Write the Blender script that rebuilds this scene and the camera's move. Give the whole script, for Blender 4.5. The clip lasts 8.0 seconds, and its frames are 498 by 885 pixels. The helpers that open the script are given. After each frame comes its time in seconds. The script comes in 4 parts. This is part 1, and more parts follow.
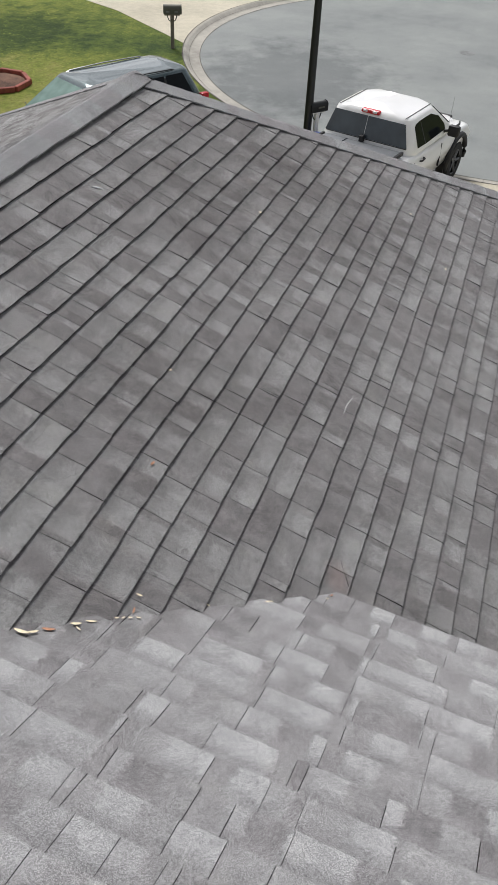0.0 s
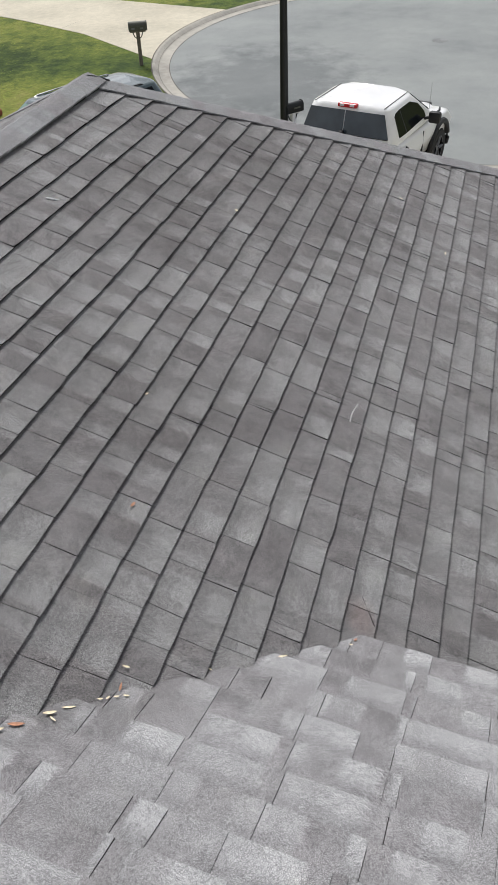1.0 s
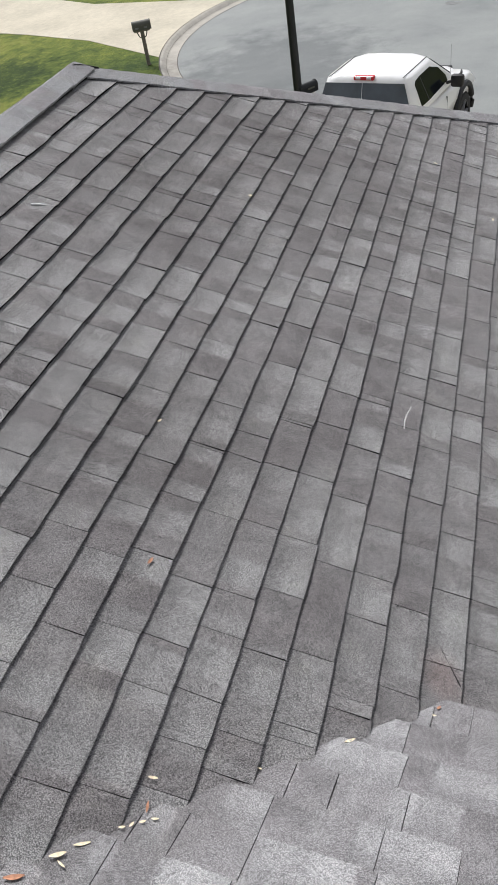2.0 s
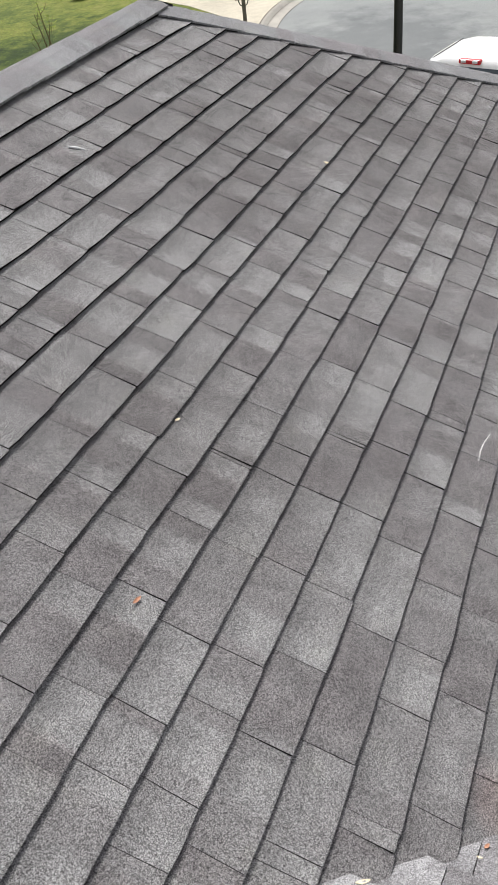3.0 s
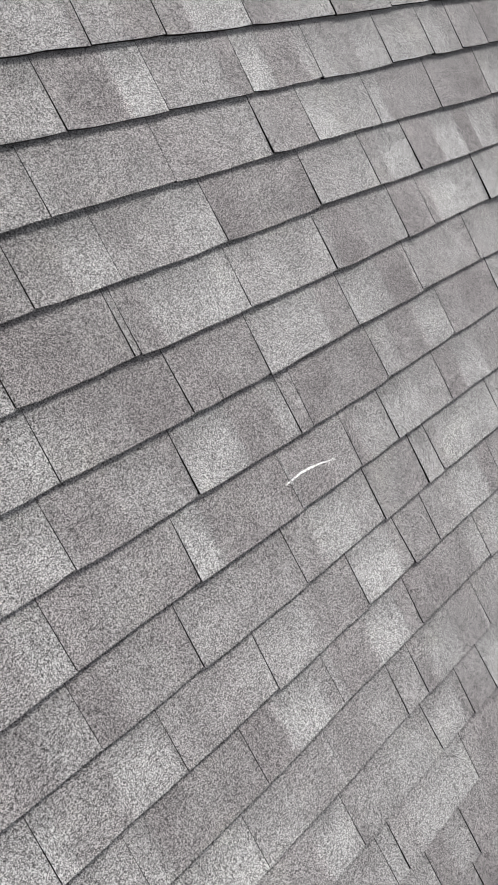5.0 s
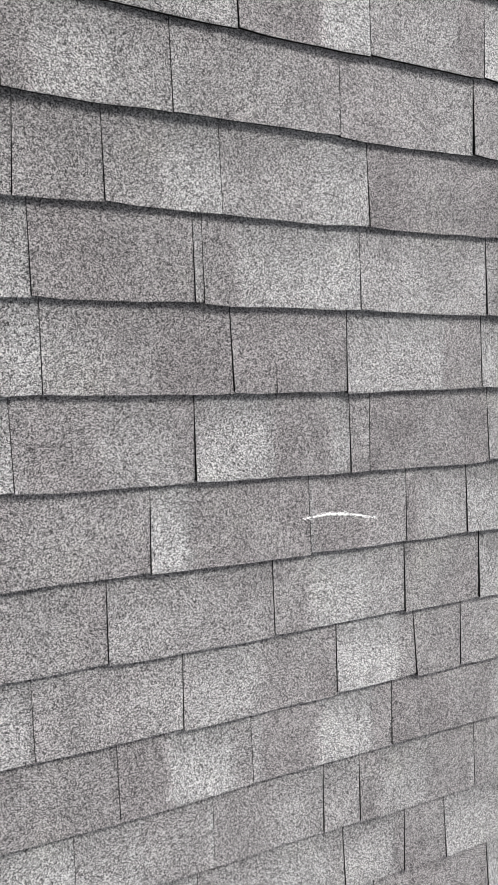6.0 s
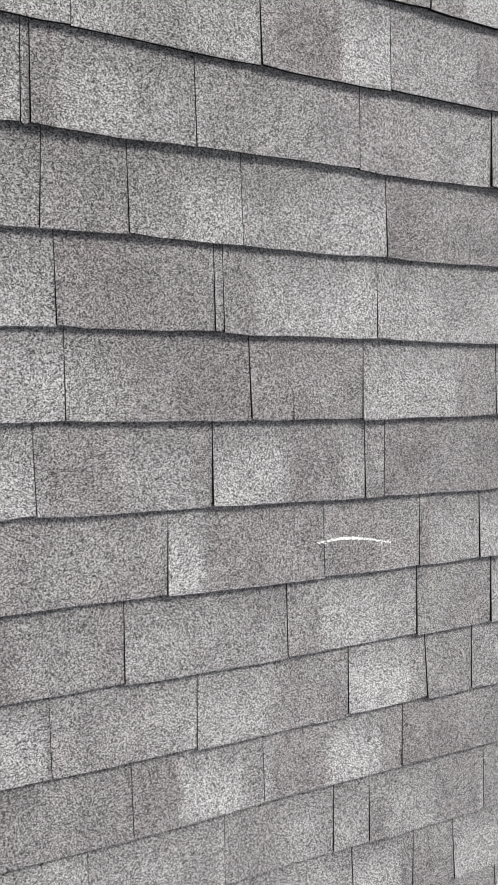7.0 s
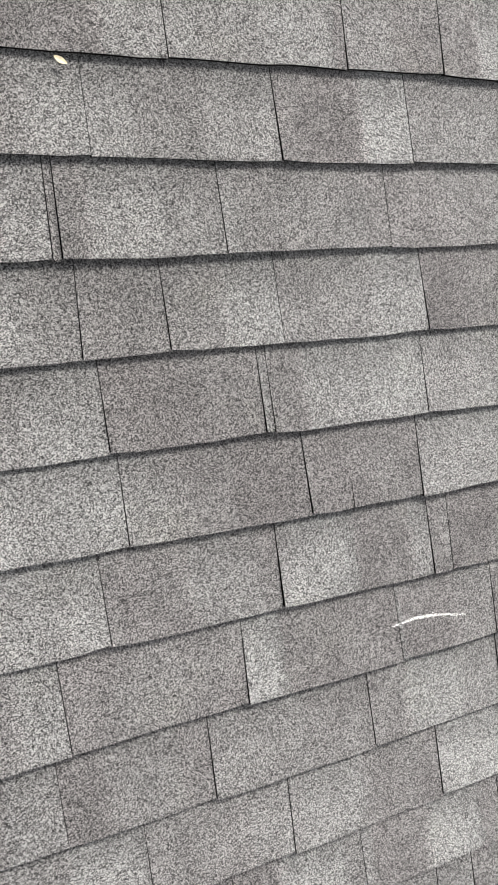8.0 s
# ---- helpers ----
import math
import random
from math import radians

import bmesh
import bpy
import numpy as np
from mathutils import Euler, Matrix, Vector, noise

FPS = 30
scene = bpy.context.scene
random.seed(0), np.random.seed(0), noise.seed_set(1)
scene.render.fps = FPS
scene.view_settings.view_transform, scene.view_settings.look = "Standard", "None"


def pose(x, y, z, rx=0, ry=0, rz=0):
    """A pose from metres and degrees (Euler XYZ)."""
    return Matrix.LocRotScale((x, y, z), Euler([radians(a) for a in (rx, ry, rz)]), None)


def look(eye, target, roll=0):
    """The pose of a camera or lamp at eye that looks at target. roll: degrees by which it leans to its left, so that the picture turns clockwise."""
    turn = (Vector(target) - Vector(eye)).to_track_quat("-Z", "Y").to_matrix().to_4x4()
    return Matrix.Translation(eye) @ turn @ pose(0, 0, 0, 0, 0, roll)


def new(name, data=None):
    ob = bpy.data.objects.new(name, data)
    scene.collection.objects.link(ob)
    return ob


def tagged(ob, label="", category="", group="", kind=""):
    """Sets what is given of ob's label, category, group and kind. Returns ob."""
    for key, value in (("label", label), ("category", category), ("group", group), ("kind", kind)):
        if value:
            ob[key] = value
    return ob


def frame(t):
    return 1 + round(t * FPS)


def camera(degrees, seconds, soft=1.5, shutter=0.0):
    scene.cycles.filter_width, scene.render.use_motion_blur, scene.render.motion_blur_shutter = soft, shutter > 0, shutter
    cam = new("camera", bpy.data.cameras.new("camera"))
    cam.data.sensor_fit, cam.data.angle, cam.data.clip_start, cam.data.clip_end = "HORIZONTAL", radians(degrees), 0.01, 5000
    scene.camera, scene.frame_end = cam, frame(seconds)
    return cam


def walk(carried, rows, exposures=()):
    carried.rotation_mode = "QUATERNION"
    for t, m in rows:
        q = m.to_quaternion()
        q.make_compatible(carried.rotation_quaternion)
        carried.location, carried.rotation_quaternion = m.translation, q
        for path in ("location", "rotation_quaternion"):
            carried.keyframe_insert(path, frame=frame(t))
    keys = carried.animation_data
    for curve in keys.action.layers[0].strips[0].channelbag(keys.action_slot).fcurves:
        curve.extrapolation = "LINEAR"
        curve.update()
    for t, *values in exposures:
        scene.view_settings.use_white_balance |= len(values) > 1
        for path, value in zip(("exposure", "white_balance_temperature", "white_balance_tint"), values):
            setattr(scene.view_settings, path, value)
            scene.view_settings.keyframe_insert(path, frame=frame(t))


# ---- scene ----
cam = camera(35.2, 8.0, soft=1.2)
# time, eye, turn (Euler XYZ, degrees)
PATH = [
    (0, -3.512, -0.454, 6.993, 49.06, -2.40, -71.01),
    (0.5, -3.317, -0.405, 6.869, 50.47, -1.85, -71.46),
    (1, -3.080, -0.392, 6.703, 49.88, 2.15, -74.05),
    (1.5, -2.810, -0.385, 6.563, 49.90, 4.14, -74.58),
    (2, -2.566, -0.279, 6.420, 49.34, 8.27, -74.89),
    (2.2, -2.452, -0.239, 6.341, 48.97, 10.31, -72.47),
    (3.3, -1.906, -0.145, 6.047, 48.10, 2.80, -67.30),
    (3.5, -1.768, -0.129, 6.002, 44.85, -2.89, -69.05),
    (4, -1.457, -0.100, 5.838, 42.30, -9.62, -69.02),
    (4.2, -1.365, -0.098, 5.776, 41.77, -12.41, -65.25),
    (5.3, -0.883, -0.084, 5.488, 25.71, -26.16, -30.03),
    (5.5, -0.802, -0.096, 5.460, 22.45, -25.66, -21.53),
    (6, -0.696, -0.116, 5.444, 17.64, -23.74, -10.59),
    (6.5, -0.681, -0.106, 5.472, 16.68, -23.73, -9.08),
    (7, -0.710, -0.089, 5.475, 17.54, -23.03, -9.31),
    (7.5, -0.715, -0.034, 5.476, 19.46, -20.34, -13.04),
    (8, -0.732, 0.069, 5.487, 20.25, -18.84, -15.31),
]
walk(cam, [(t, pose(x, y, z, rx, ry, rz)) for t, x, y, z, rx, ry, rz in PATH],
     exposures=[(0.0, 0.12, 6420, 11), (1.0, 0.21, 6380, 11), (2.2, 0.34, 6360, 12), (3.4, 0.6, 6540, 12), (4.2, 0.71, 6540, 12), (5.3, 0.88, 6500, 11), (7.0, 0.84, 6480, 11), (8.0, 0.82, 6680, 9)])

# ---- world and light: bright, thinly veiled sky ----
world = bpy.data.worlds.new("world")
scene.world = world
world.use_nodes = True
wn = world.node_tree.nodes
sky = wn.new("ShaderNodeTexSky")
sky.sky_type = "NISHITA"
sky.sun_disc = False
SUN_EL, SUN_AZ = radians(55), radians(42)   # azimuth from +x towards +y
sky.sun_elevation, sky.sun_rotation = SUN_EL, radians(90) - SUN_AZ
sky.air_density, sky.dust_density = 1.0, 3.0
haze = wn.new("ShaderNodeHueSaturation")
haze.inputs["Saturation"].default_value = 0.25
world.node_tree.links.new(sky.outputs[0], haze.inputs["Color"])
veil_co = wn.new("ShaderNodeTexCoord")
veil_map = wn.new("ShaderNodeMapping")
veil_map.inputs["Scale"].default_value = (1.5, 1.5, 9.0)
veil = wn.new("ShaderNodeTexNoise")
veil.inputs["Scale"].default_value, veil.inputs["Detail"].default_value = 1.6, 5.0
streak = wn.new("ShaderNodeMapRange")
streak.inputs[1].default_value, streak.inputs[2].default_value = 0.35, 0.65
streak.inputs[3].default_value, streak.inputs[4].default_value = 0.55, 1.45
cloud = wn.new("ShaderNodeVectorMath")
cloud.operation = "SCALE"
for a, b in ((veil_co.outputs["Generated"], veil_map.inputs[0]), (veil_map.outputs[0], veil.inputs["Vector"]), (veil.outputs["Fac"], streak.inputs[0]),
             (haze.outputs[0], cloud.inputs[0]), (streak.outputs[0], cloud.inputs["Scale"]), (cloud.outputs[0], wn["Background"].inputs["Color"])):
    world.node_tree.links.new(a, b)
wn["Background"].inputs["Strength"].default_value = 0.11

sun_data = bpy.data.lights.new("sun", "SUN")
sun_data.energy, sun_data.angle, sun_data.color = 2.1, radians(22), (1.0, 0.985, 0.96)
sun = new("sun", sun_data)
sun_way = Vector((math.cos(SUN_EL) * math.cos(SUN_AZ), math.cos(SUN_EL) * math.sin(SUN_AZ), math.sin(SUN_EL)))
sun.matrix_world = look(sun_way * 50, (0, 0, 0))


# ---- materials ----
def material(name, rough=0.8, metal=0.0, spec=0.5):
    m = bpy.data.materials.new(name)
    m.use_nodes = True
    b = m.node_tree.nodes["Principled BSDF"]
    b.inputs["Roughness"].default_value = rough
    b.inputs["Metallic"].default_value = metal
    b.inputs["Specular IOR Level"].default_value = spec
    return m, m.node_tree.nodes, m.node_tree.links, b


def mathn(n, l, op, a, b=0.0, clamp=False):
    k = n.new("ShaderNodeMath")
    k.operation, k.use_clamp = op, clamp
    for i, v in enumerate((a, b)):
        if isinstance(v, (int, float)):
            k.inputs[i].default_value = v
        else:
            l.new(v, k.inputs[i])
    return k.outputs[0]


def ramp(n, l, fac, stops):
    r = n.new("ShaderNodeValToRGB")
    e = r.color_ramp.elements
    while len(e) < len(stops):
        e.new(0.5)
    for k, (p, c) in zip(e, stops):
        k.position, k.color = p, (*c, 1)
    l.new(fac, r.inputs[0])
    return r.outputs[0]


def mix(n, l, kind, fac, a, b):
    k = n.new("ShaderNodeMix")
    k.data_type, k.blend_type = "RGBA", kind
    for s, v in ((k.inputs[0], fac), (k.inputs[6], a), (k.inputs[7], b)):
        if isinstance(v, (int, float)):
            s.default_value = v
        elif isinstance(v, tuple):
            s.default_value = (*v, 1)
        else:
            l.new(v, s)
    return k.outputs[2]


def noise_tex(n, l, vec, scale, detail=4.0, rough=0.55):
    k = n.new("ShaderNodeTexNoise")
    k.inputs["Scale"].default_value, k.inputs["Detail"].default_value, k.inputs["Roughness"].default_value = scale, detail, rough
    if vec is not None:
        l.new(vec, k.inputs["Vector"])
    return k.outputs["Fac"]


def bump(n, l, b, height, strength, distance):
    k = n.new("ShaderNodeBump")
    k.inputs["Strength"].default_value, k.inputs["Distance"].default_value = strength, distance
    l.new(height, k.inputs["Height"])
    l.new(k.outputs[0], b.inputs["Normal"])


def shingle_material(name, dark, light, patch=0.44, spread=0.2, tinge=1.0, fill=0.45, grit=1.0, level=0.1, blotches=()):
    """Mineral granules on asphalt: speckle, blended colour drops along each strip, painted shade below the next butt,
    tone that differs from tab to tab.
    """
    m, n, l, b = material(name, 0.9, 0, 0.3)
    uv = n.new("ShaderNodeUVMap").outputs[0]
    sep = n.new("ShaderNodeSeparateXYZ")
    l.new(uv, sep.inputs[0])
    obj, geo = n.new("ShaderNodeObjectInfo"), n.new("ShaderNodeNewGeometry")
    tone = mathn(n, l, "FRACT", mathn(n, l, "ADD", obj.outputs["Random"], geo.outputs["Random Per Island"]))
    # colour drops: blocks about a hand wide with ragged ends
    rag = mathn(n, l, "MULTIPLY", mathn(n, l, "SUBTRACT", noise_tex(n, l, uv, 60, 3), 0.5), 0.05)
    u = mathn(n, l, "ADD", mathn(n, l, "ADD", sep.outputs[0], rag), mathn(n, l, "MULTIPLY", tone, 5.0))
    cell = mathn(n, l, "DIVIDE", u, 0.118)
    fr = mathn(n, l, "FRACT", cell)
    drops = []
    for shift in (0.0, 1.0):
        w = n.new("ShaderNodeTexWhiteNoise")
        w.noise_dimensions = "2D"
        cv = n.new("ShaderNodeCombineXYZ")
        l.new(mathn(n, l, "ADD", mathn(n, l, "FLOOR", cell), shift), cv.inputs[0])
        l.new(mathn(n, l, "MULTIPLY", tone, 37.0), cv.inputs[1])
        l.new(cv.outputs[0], w.inputs["Vector"])
        drops.append(w)
    edge = n.new("ShaderNodeMapRange")
    edge.interpolation_type = "SMOOTHSTEP"
    edge.inputs[1].default_value, edge.inputs[2].default_value = 0.84, 1.0
    l.new(fr, edge.inputs[0])
    mixv = n.new("ShaderNodeMix")
    l.new(edge.outputs[0], mixv.inputs[0])
    l.new(drops[0].outputs[0], mixv.inputs[2])
    l.new(drops[1].outputs[0], mixv.inputs[3])
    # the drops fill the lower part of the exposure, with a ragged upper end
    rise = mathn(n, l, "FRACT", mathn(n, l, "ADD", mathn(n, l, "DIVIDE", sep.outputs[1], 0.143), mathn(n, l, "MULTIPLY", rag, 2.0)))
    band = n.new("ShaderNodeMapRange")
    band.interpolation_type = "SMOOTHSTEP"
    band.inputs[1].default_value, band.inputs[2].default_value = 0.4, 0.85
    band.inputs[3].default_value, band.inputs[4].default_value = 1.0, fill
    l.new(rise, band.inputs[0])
    # 0.24 darkens the upper part: also shade below the next butt, painted in
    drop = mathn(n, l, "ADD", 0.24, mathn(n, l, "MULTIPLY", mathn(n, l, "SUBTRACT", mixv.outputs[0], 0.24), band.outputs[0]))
    blot = noise_tex(n, l, uv, 11, 5, 0.6)
    wear = noise_tex(n, l, uv, 1.3, 4, 0.6)
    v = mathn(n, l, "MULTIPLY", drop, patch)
    v = mathn(n, l, "ADD", v, mathn(n, l, "MULTIPLY", tone, spread))
    v = mathn(n, l, "ADD", v, mathn(n, l, "MULTIPLY", mathn(n, l, "SUBTRACT", blot, 0.5), 0.55))
    v = mathn(n, l, "ADD", v, mathn(n, l, "MULTIPLY", mathn(n, l, "SUBTRACT", wear, 0.5), 0.4))
    v = mathn(n, l, "ADD", v, level, clamp=True)
    base = ramp(n, l, v, [(0.0, dark), (1.0, light)])
    # slow drift between a mauve brown and a greenish grey
    hue = mathn(n, l, "ADD", mathn(n, l, "MULTIPLY", drops[0].outputs[0], 0.5), mathn(n, l, "MULTIPLY", noise_tex(n, l, uv, 5, 3), 0.6), clamp=True)
    tint = ramp(n, l, hue, [(0.3, (1.06, 0.975, 0.995)), (0.5, (1.01, 0.995, 1.0)), (0.72, (0.968, 1.006, 1.004))])
    base = mix(n, l, "MULTIPLY", tinge, base, tint)
    # faint olive lichen in loose patches
    lichen = ramp(n, l, noise_tex(n, l, uv, 5.5, 5, 0.7), [(0.55, (1.0, 1.0, 1.0)), (0.72, (1.0, 1.015, 0.9))])
    base = mix(n, l, "MULTIPLY", tinge, base, lichen)
    # granules: each stone light, middle or nearly black, in two sizes
    stones = []
    for scale in (640, 430):
        g = n.new("ShaderNodeTexVoronoi")
        g.inputs["Scale"].default_value = scale
        l.new(uv, g.inputs["Vector"])
        gs = n.new("ShaderNodeSeparateXYZ")
        l.new(g.outputs["Color"], gs.inputs[0])
        stones.append(gs.outputs)
    clump = noise_tex(n, l, uv, 160, 3, 0.65)
    sp = mathn(n, l, "ADD", mathn(n, l, "MULTIPLY", stones[0][0], 0.78), mathn(n, l, "MULTIPLY", stones[1][0], 0.14))
    sp = mathn(n, l, "ADD", sp, mathn(n, l, "MULTIPLY", clump, 0.17))
    gran = ramp(n, l, sp, [(0.2, (0.1, 0.1, 0.102)), (0.38, (0.66, 0.66, 0.66)), (0.6, (1.14, 1.14, 1.14)), (0.86, (2.45, 2.45, 2.43))])
    base = mix(n, l, "MULTIPLY", grit, base, gran)
    # algae and dirt stains and broad darker areas, ragged at the edge, each at its place on the slope
    for x, y, along, across, turn, keep in blotches:
        st = n.new("ShaderNodeMapping")
        st.vector_type = "TEXTURE"
        st.inputs["Location"].default_value, st.inputs["Rotation"].default_value, st.inputs["Scale"].default_value = (x, y, 0), (0, 0, radians(turn)), (along, across, 1)
        l.new(uv, st.inputs[0])
        far = n.new("ShaderNodeVectorMath")
        far.operation = "LENGTH"
        l.new(st.outputs[0], far.inputs[0])
        rim_noise = mathn(n, l, "MULTIPLY", mathn(n, l, "SUBTRACT", noise_tex(n, l, uv, 4.5, 6, 0.65), 0.5), 1.5)
        base = mix(n, l, "MULTIPLY", 1.0, base, ramp(n, l, mathn(n, l, "ADD", far.outputs["Value"], rim_noise), [(0.35, keep if isinstance(keep, tuple) else (keep, keep * 0.99, keep * 0.985)), (1.1, (1.0, 1.0, 1.0))]))
    l.new(base, b.inputs["Base Color"])
    hgt = mathn(n, l, "ADD", mathn(n, l, "MULTIPLY", stones[0][0], 0.7), mathn(n, l, "MULTIPLY", noise_tex(n, l, uv, 25, 3), 1.2))
    bump(n, l, b, hgt, 0.85, 0.0018)
    return m


def plain(name, colour, rough=0.6, metal=0.0, spec=0.5, grain=40.0, vary=0.12, relief=0.0, coat=0.0):
    """A plain surface with a fine and a coarse variation of its tone."""
    m, n, l, b = material(name, rough, metal, spec)
    co = n.new("ShaderNodeTexCoord").outputs["Object"]
    a, c = noise_tex(n, l, co, grain, 5), noise_tex(n, l, co, grain / 14, 3)
    f = mathn(n, l, "ADD", mathn(n, l, "MULTIPLY", a, 0.5), mathn(n, l, "MULTIPLY", c, 0.5))
    lo, hi = [tuple(max(0, k * (1 + s * vary * 2.2)) for k in colour) for s in (-1, 1)]
    l.new(ramp(n, l, f, [(0.3, lo), (0.7, hi)]), b.inputs["Base Color"])
    l.new(mathn(n, l, "ADD", mathn(n, l, "MULTIPLY", c, 0.12), rough - 0.06, clamp=True), b.inputs["Roughness"])
    b.inputs["Coat Weight"].default_value = coat
    if relief:
        bump(n, l, b, a, 0.5, relief)
    return m


def glass_dark(name, colour, rough=0.03, spec=0.35):
    m, n, l, b = material(name, rough, 0, spec)
    co = n.new("ShaderNodeTexCoord").outputs["Object"]
    f = noise_tex(n, l, co, 3, 2)
    l.new(ramp(n, l, f, [(0.3, colour), (0.8, tuple(k * 1.6 for k in colour))]), b.inputs["Base Color"])
    return m


def road_material():
    m, n, l, b = material("street_asphalt", 0.85, 0, 0.35)
    co = n.new("ShaderNodeTexCoord").outputs["Object"]
    mp = n.new("ShaderNodeMapping")
    mp.inputs["Scale"].default_value = (0.8, 0.8, 1)
    l.new(co, mp.inputs[0])
    big, mid, fine = noise_tex(n, l, mp.outputs[0], 0.32, 6, 0.62), noise_tex(n, l, mp.outputs[0], 1.4, 6, 0.7), noise_tex(n, l, co, 60, 4, 0.7)
    v = mathn(n, l, "ADD", mathn(n, l, "MULTIPLY", big, 0.7), mathn(n, l, "MULTIPLY", mid, 0.3))
    c = ramp(n, l, v, [(0.34, (0.194, 0.207, 0.202)), (0.46, (0.248, 0.261, 0.253)), (0.62, (0.297, 0.31, 0.296))])
    c = mix(n, l, "MULTIPLY", 1.0, c, ramp(n, l, fine, [(0.25, (0.8, 0.8, 0.8)), (0.75, (1.2, 1.2, 1.2))]))
    # a broad darker area with a ragged edge
    st = n.new("ShaderNodeMapping")
    st.vector_type = "TEXTURE"
    st.inputs["Location"].default_value, st.inputs["Rotation"].default_value, st.inputs["Scale"].default_value = (20.6, 6.2, 0), (0, 0, radians(8)), (4.6, 3.4, 50)
    l.new(co, st.inputs[0])
    far = n.new("ShaderNodeVectorMath")
    far.operation = "LENGTH"
    l.new(st.outputs[0], far.inputs[0])
    edge = mathn(n, l, "ADD", far.outputs["Value"], mathn(n, l, "MULTIPLY", mathn(n, l, "SUBTRACT", mid, 0.5), 1.6))
    c = mix(n, l, "MULTIPLY", 1.0, c, ramp(n, l, edge, [(0.5, (0.68, 0.685, 0.7)), (1.05, (1.0, 1.0, 1.0))]))
    l.new(c, b.inputs["Base Color"])
    bump(n, l, b, fine, 0.3, 0.004)
    return m


def concrete_material(name, lo, hi):
    m, n, l, b = material(name, 0.88, 0, 0.3)
    co = n.new("ShaderNodeTexCoord").outputs["Object"]
    big, mid, fine = noise_tex(n, l, co, 0.35, 5, 0.6), noise_tex(n, l, co, 4, 5, 0.7), noise_tex(n, l, co, 80, 3)
    v = mathn(n, l, "ADD", mathn(n, l, "MULTIPLY", big, 0.6), mathn(n, l, "MULTIPLY", mid, 0.4))
    c = ramp(n, l, v, [(0.36, lo), (0.6, hi)])
    c = mix(n, l, "MULTIPLY", 1.0, c, ramp(n, l, fine, [(0.3, (0.9, 0.9, 0.9)), (0.7, (1.08, 1.08, 1.08))]))
    l.new(c, b.inputs["Base Color"])
    bump(n, l, b, mid, 0.25, 0.01)
    return m


def grass_material(name, gain=1.0, shade_patch=False):
    m, n, l, b = material(name, 0.85, 0, 0.2)
    co = n.new("ShaderNodeTexCoord").outputs["Object"]
    big, mid, fine = noise_tex(n, l, co, 0.13, 4, 0.6), noise_tex(n, l, co, 1.7, 6, 0.7), noise_tex(n, l, co, 9, 7, 0.85)
    v = mathn(n, l, "ADD", mathn(n, l, "MULTIPLY", big, 0.6), mathn(n, l, "MULTIPLY", mid, 0.4))
    s = [(0.38, (0.03, 0.058, 0.009)), (0.46, (0.082, 0.118, 0.017)), (0.54, (0.17, 0.198, 0.033)), (0.64, (0.25, 0.235, 0.068))]
    c = ramp(n, l, v, [(p, tuple(k * gain for k in q)) for p, q in s])
    c = mix(n, l, "MULTIPLY", 1.0, c, ramp(n, l, fine, [(0.25, (0.3, 0.34, 0.26)), (0.75, (1.72, 1.68, 1.7))]))
    if shade_patch:                           # tree shade painted into the grass colour as a broad darker patch
        st = n.new("ShaderNodeMapping")
        st.vector_type = "TEXTURE"
        st.inputs["Location"].default_value, st.inputs["Scale"].default_value = (20.3, 16.2, 0), (4.2, 3.0, 50)
        l.new(co, st.inputs[0])
        far = n.new("ShaderNodeVectorMath")
        far.operation = "LENGTH"
        l.new(st.outputs[0], far.inputs[0])
        edge = mathn(n, l, "ADD", far.outputs["Value"], mathn(n, l, "MULTIPLY", mathn(n, l, "SUBTRACT", mid, 0.5), 1.3))
        c = mix(n, l, "MULTIPLY", 1.0, c, ramp(n, l, edge, [(0.5, (0.42, 0.52, 0.42)), (1.15, (1.0, 1.0, 1.0))]))
    l.new(c, b.inputs["Base Color"])
    bump(n, l, b, fine, 0.8, 0.04)
    return m


# the second and third entries are just broad darker areas
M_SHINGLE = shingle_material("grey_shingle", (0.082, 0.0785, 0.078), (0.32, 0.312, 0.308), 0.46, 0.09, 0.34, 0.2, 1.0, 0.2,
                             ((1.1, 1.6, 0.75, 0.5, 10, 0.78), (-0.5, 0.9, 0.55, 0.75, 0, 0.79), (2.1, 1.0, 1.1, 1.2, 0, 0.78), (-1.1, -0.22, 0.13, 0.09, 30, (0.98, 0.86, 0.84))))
# same product as the wing; its stronger light is put into a paler colour
M_MAIN = shingle_material("grey_shingle_lit", (0.13, 0.126, 0.128), (0.43, 0.424, 0.427), 0.54, 0.06, 0.2, 0.1, 0.75, 0.19, ((0.9, 0.98, 1.0, 0.22, 47.6, 0.76),))
M_CAP = shingle_material("grey_cap_shingle", (0.19, 0.187, 0.189), (0.37, 0.367, 0.371), 0.32, 0.26, 0.5, 0.45, 0.7, 0.0)
M_EDGE = plain("cut_asphalt_edge", (0.01, 0.0096, 0.0096), 0.9, spec=0.1, grain=200, vary=0.2)
M_DECK = plain("felt_underlay", (0.05, 0.048, 0.047), 0.95)
M_SEAM = plain("dark_seam", (0.11, 0.1, 0.085), 0.95, grain=14, vary=0.35)
M_STUCCO = plain("pale_stucco", (0.55, 0.52, 0.46), 0.9, relief=0.004)
M_FASCIA = plain("painted_fascia", (0.62, 0.6, 0.56), 0.55)
M_ROAD = road_material()
M_CURB = concrete_material("kerb_concrete", (0.31, 0.292, 0.258), (0.5, 0.472, 0.41))
M_DRIVE = concrete_material("driveway_concrete", (0.46, 0.42, 0.325), (0.63, 0.575, 0.45))
M_GRASS = grass_material("lawn_grass", 1.0, True)
M_BLADE = grass_material("grass_blades", 1.9)
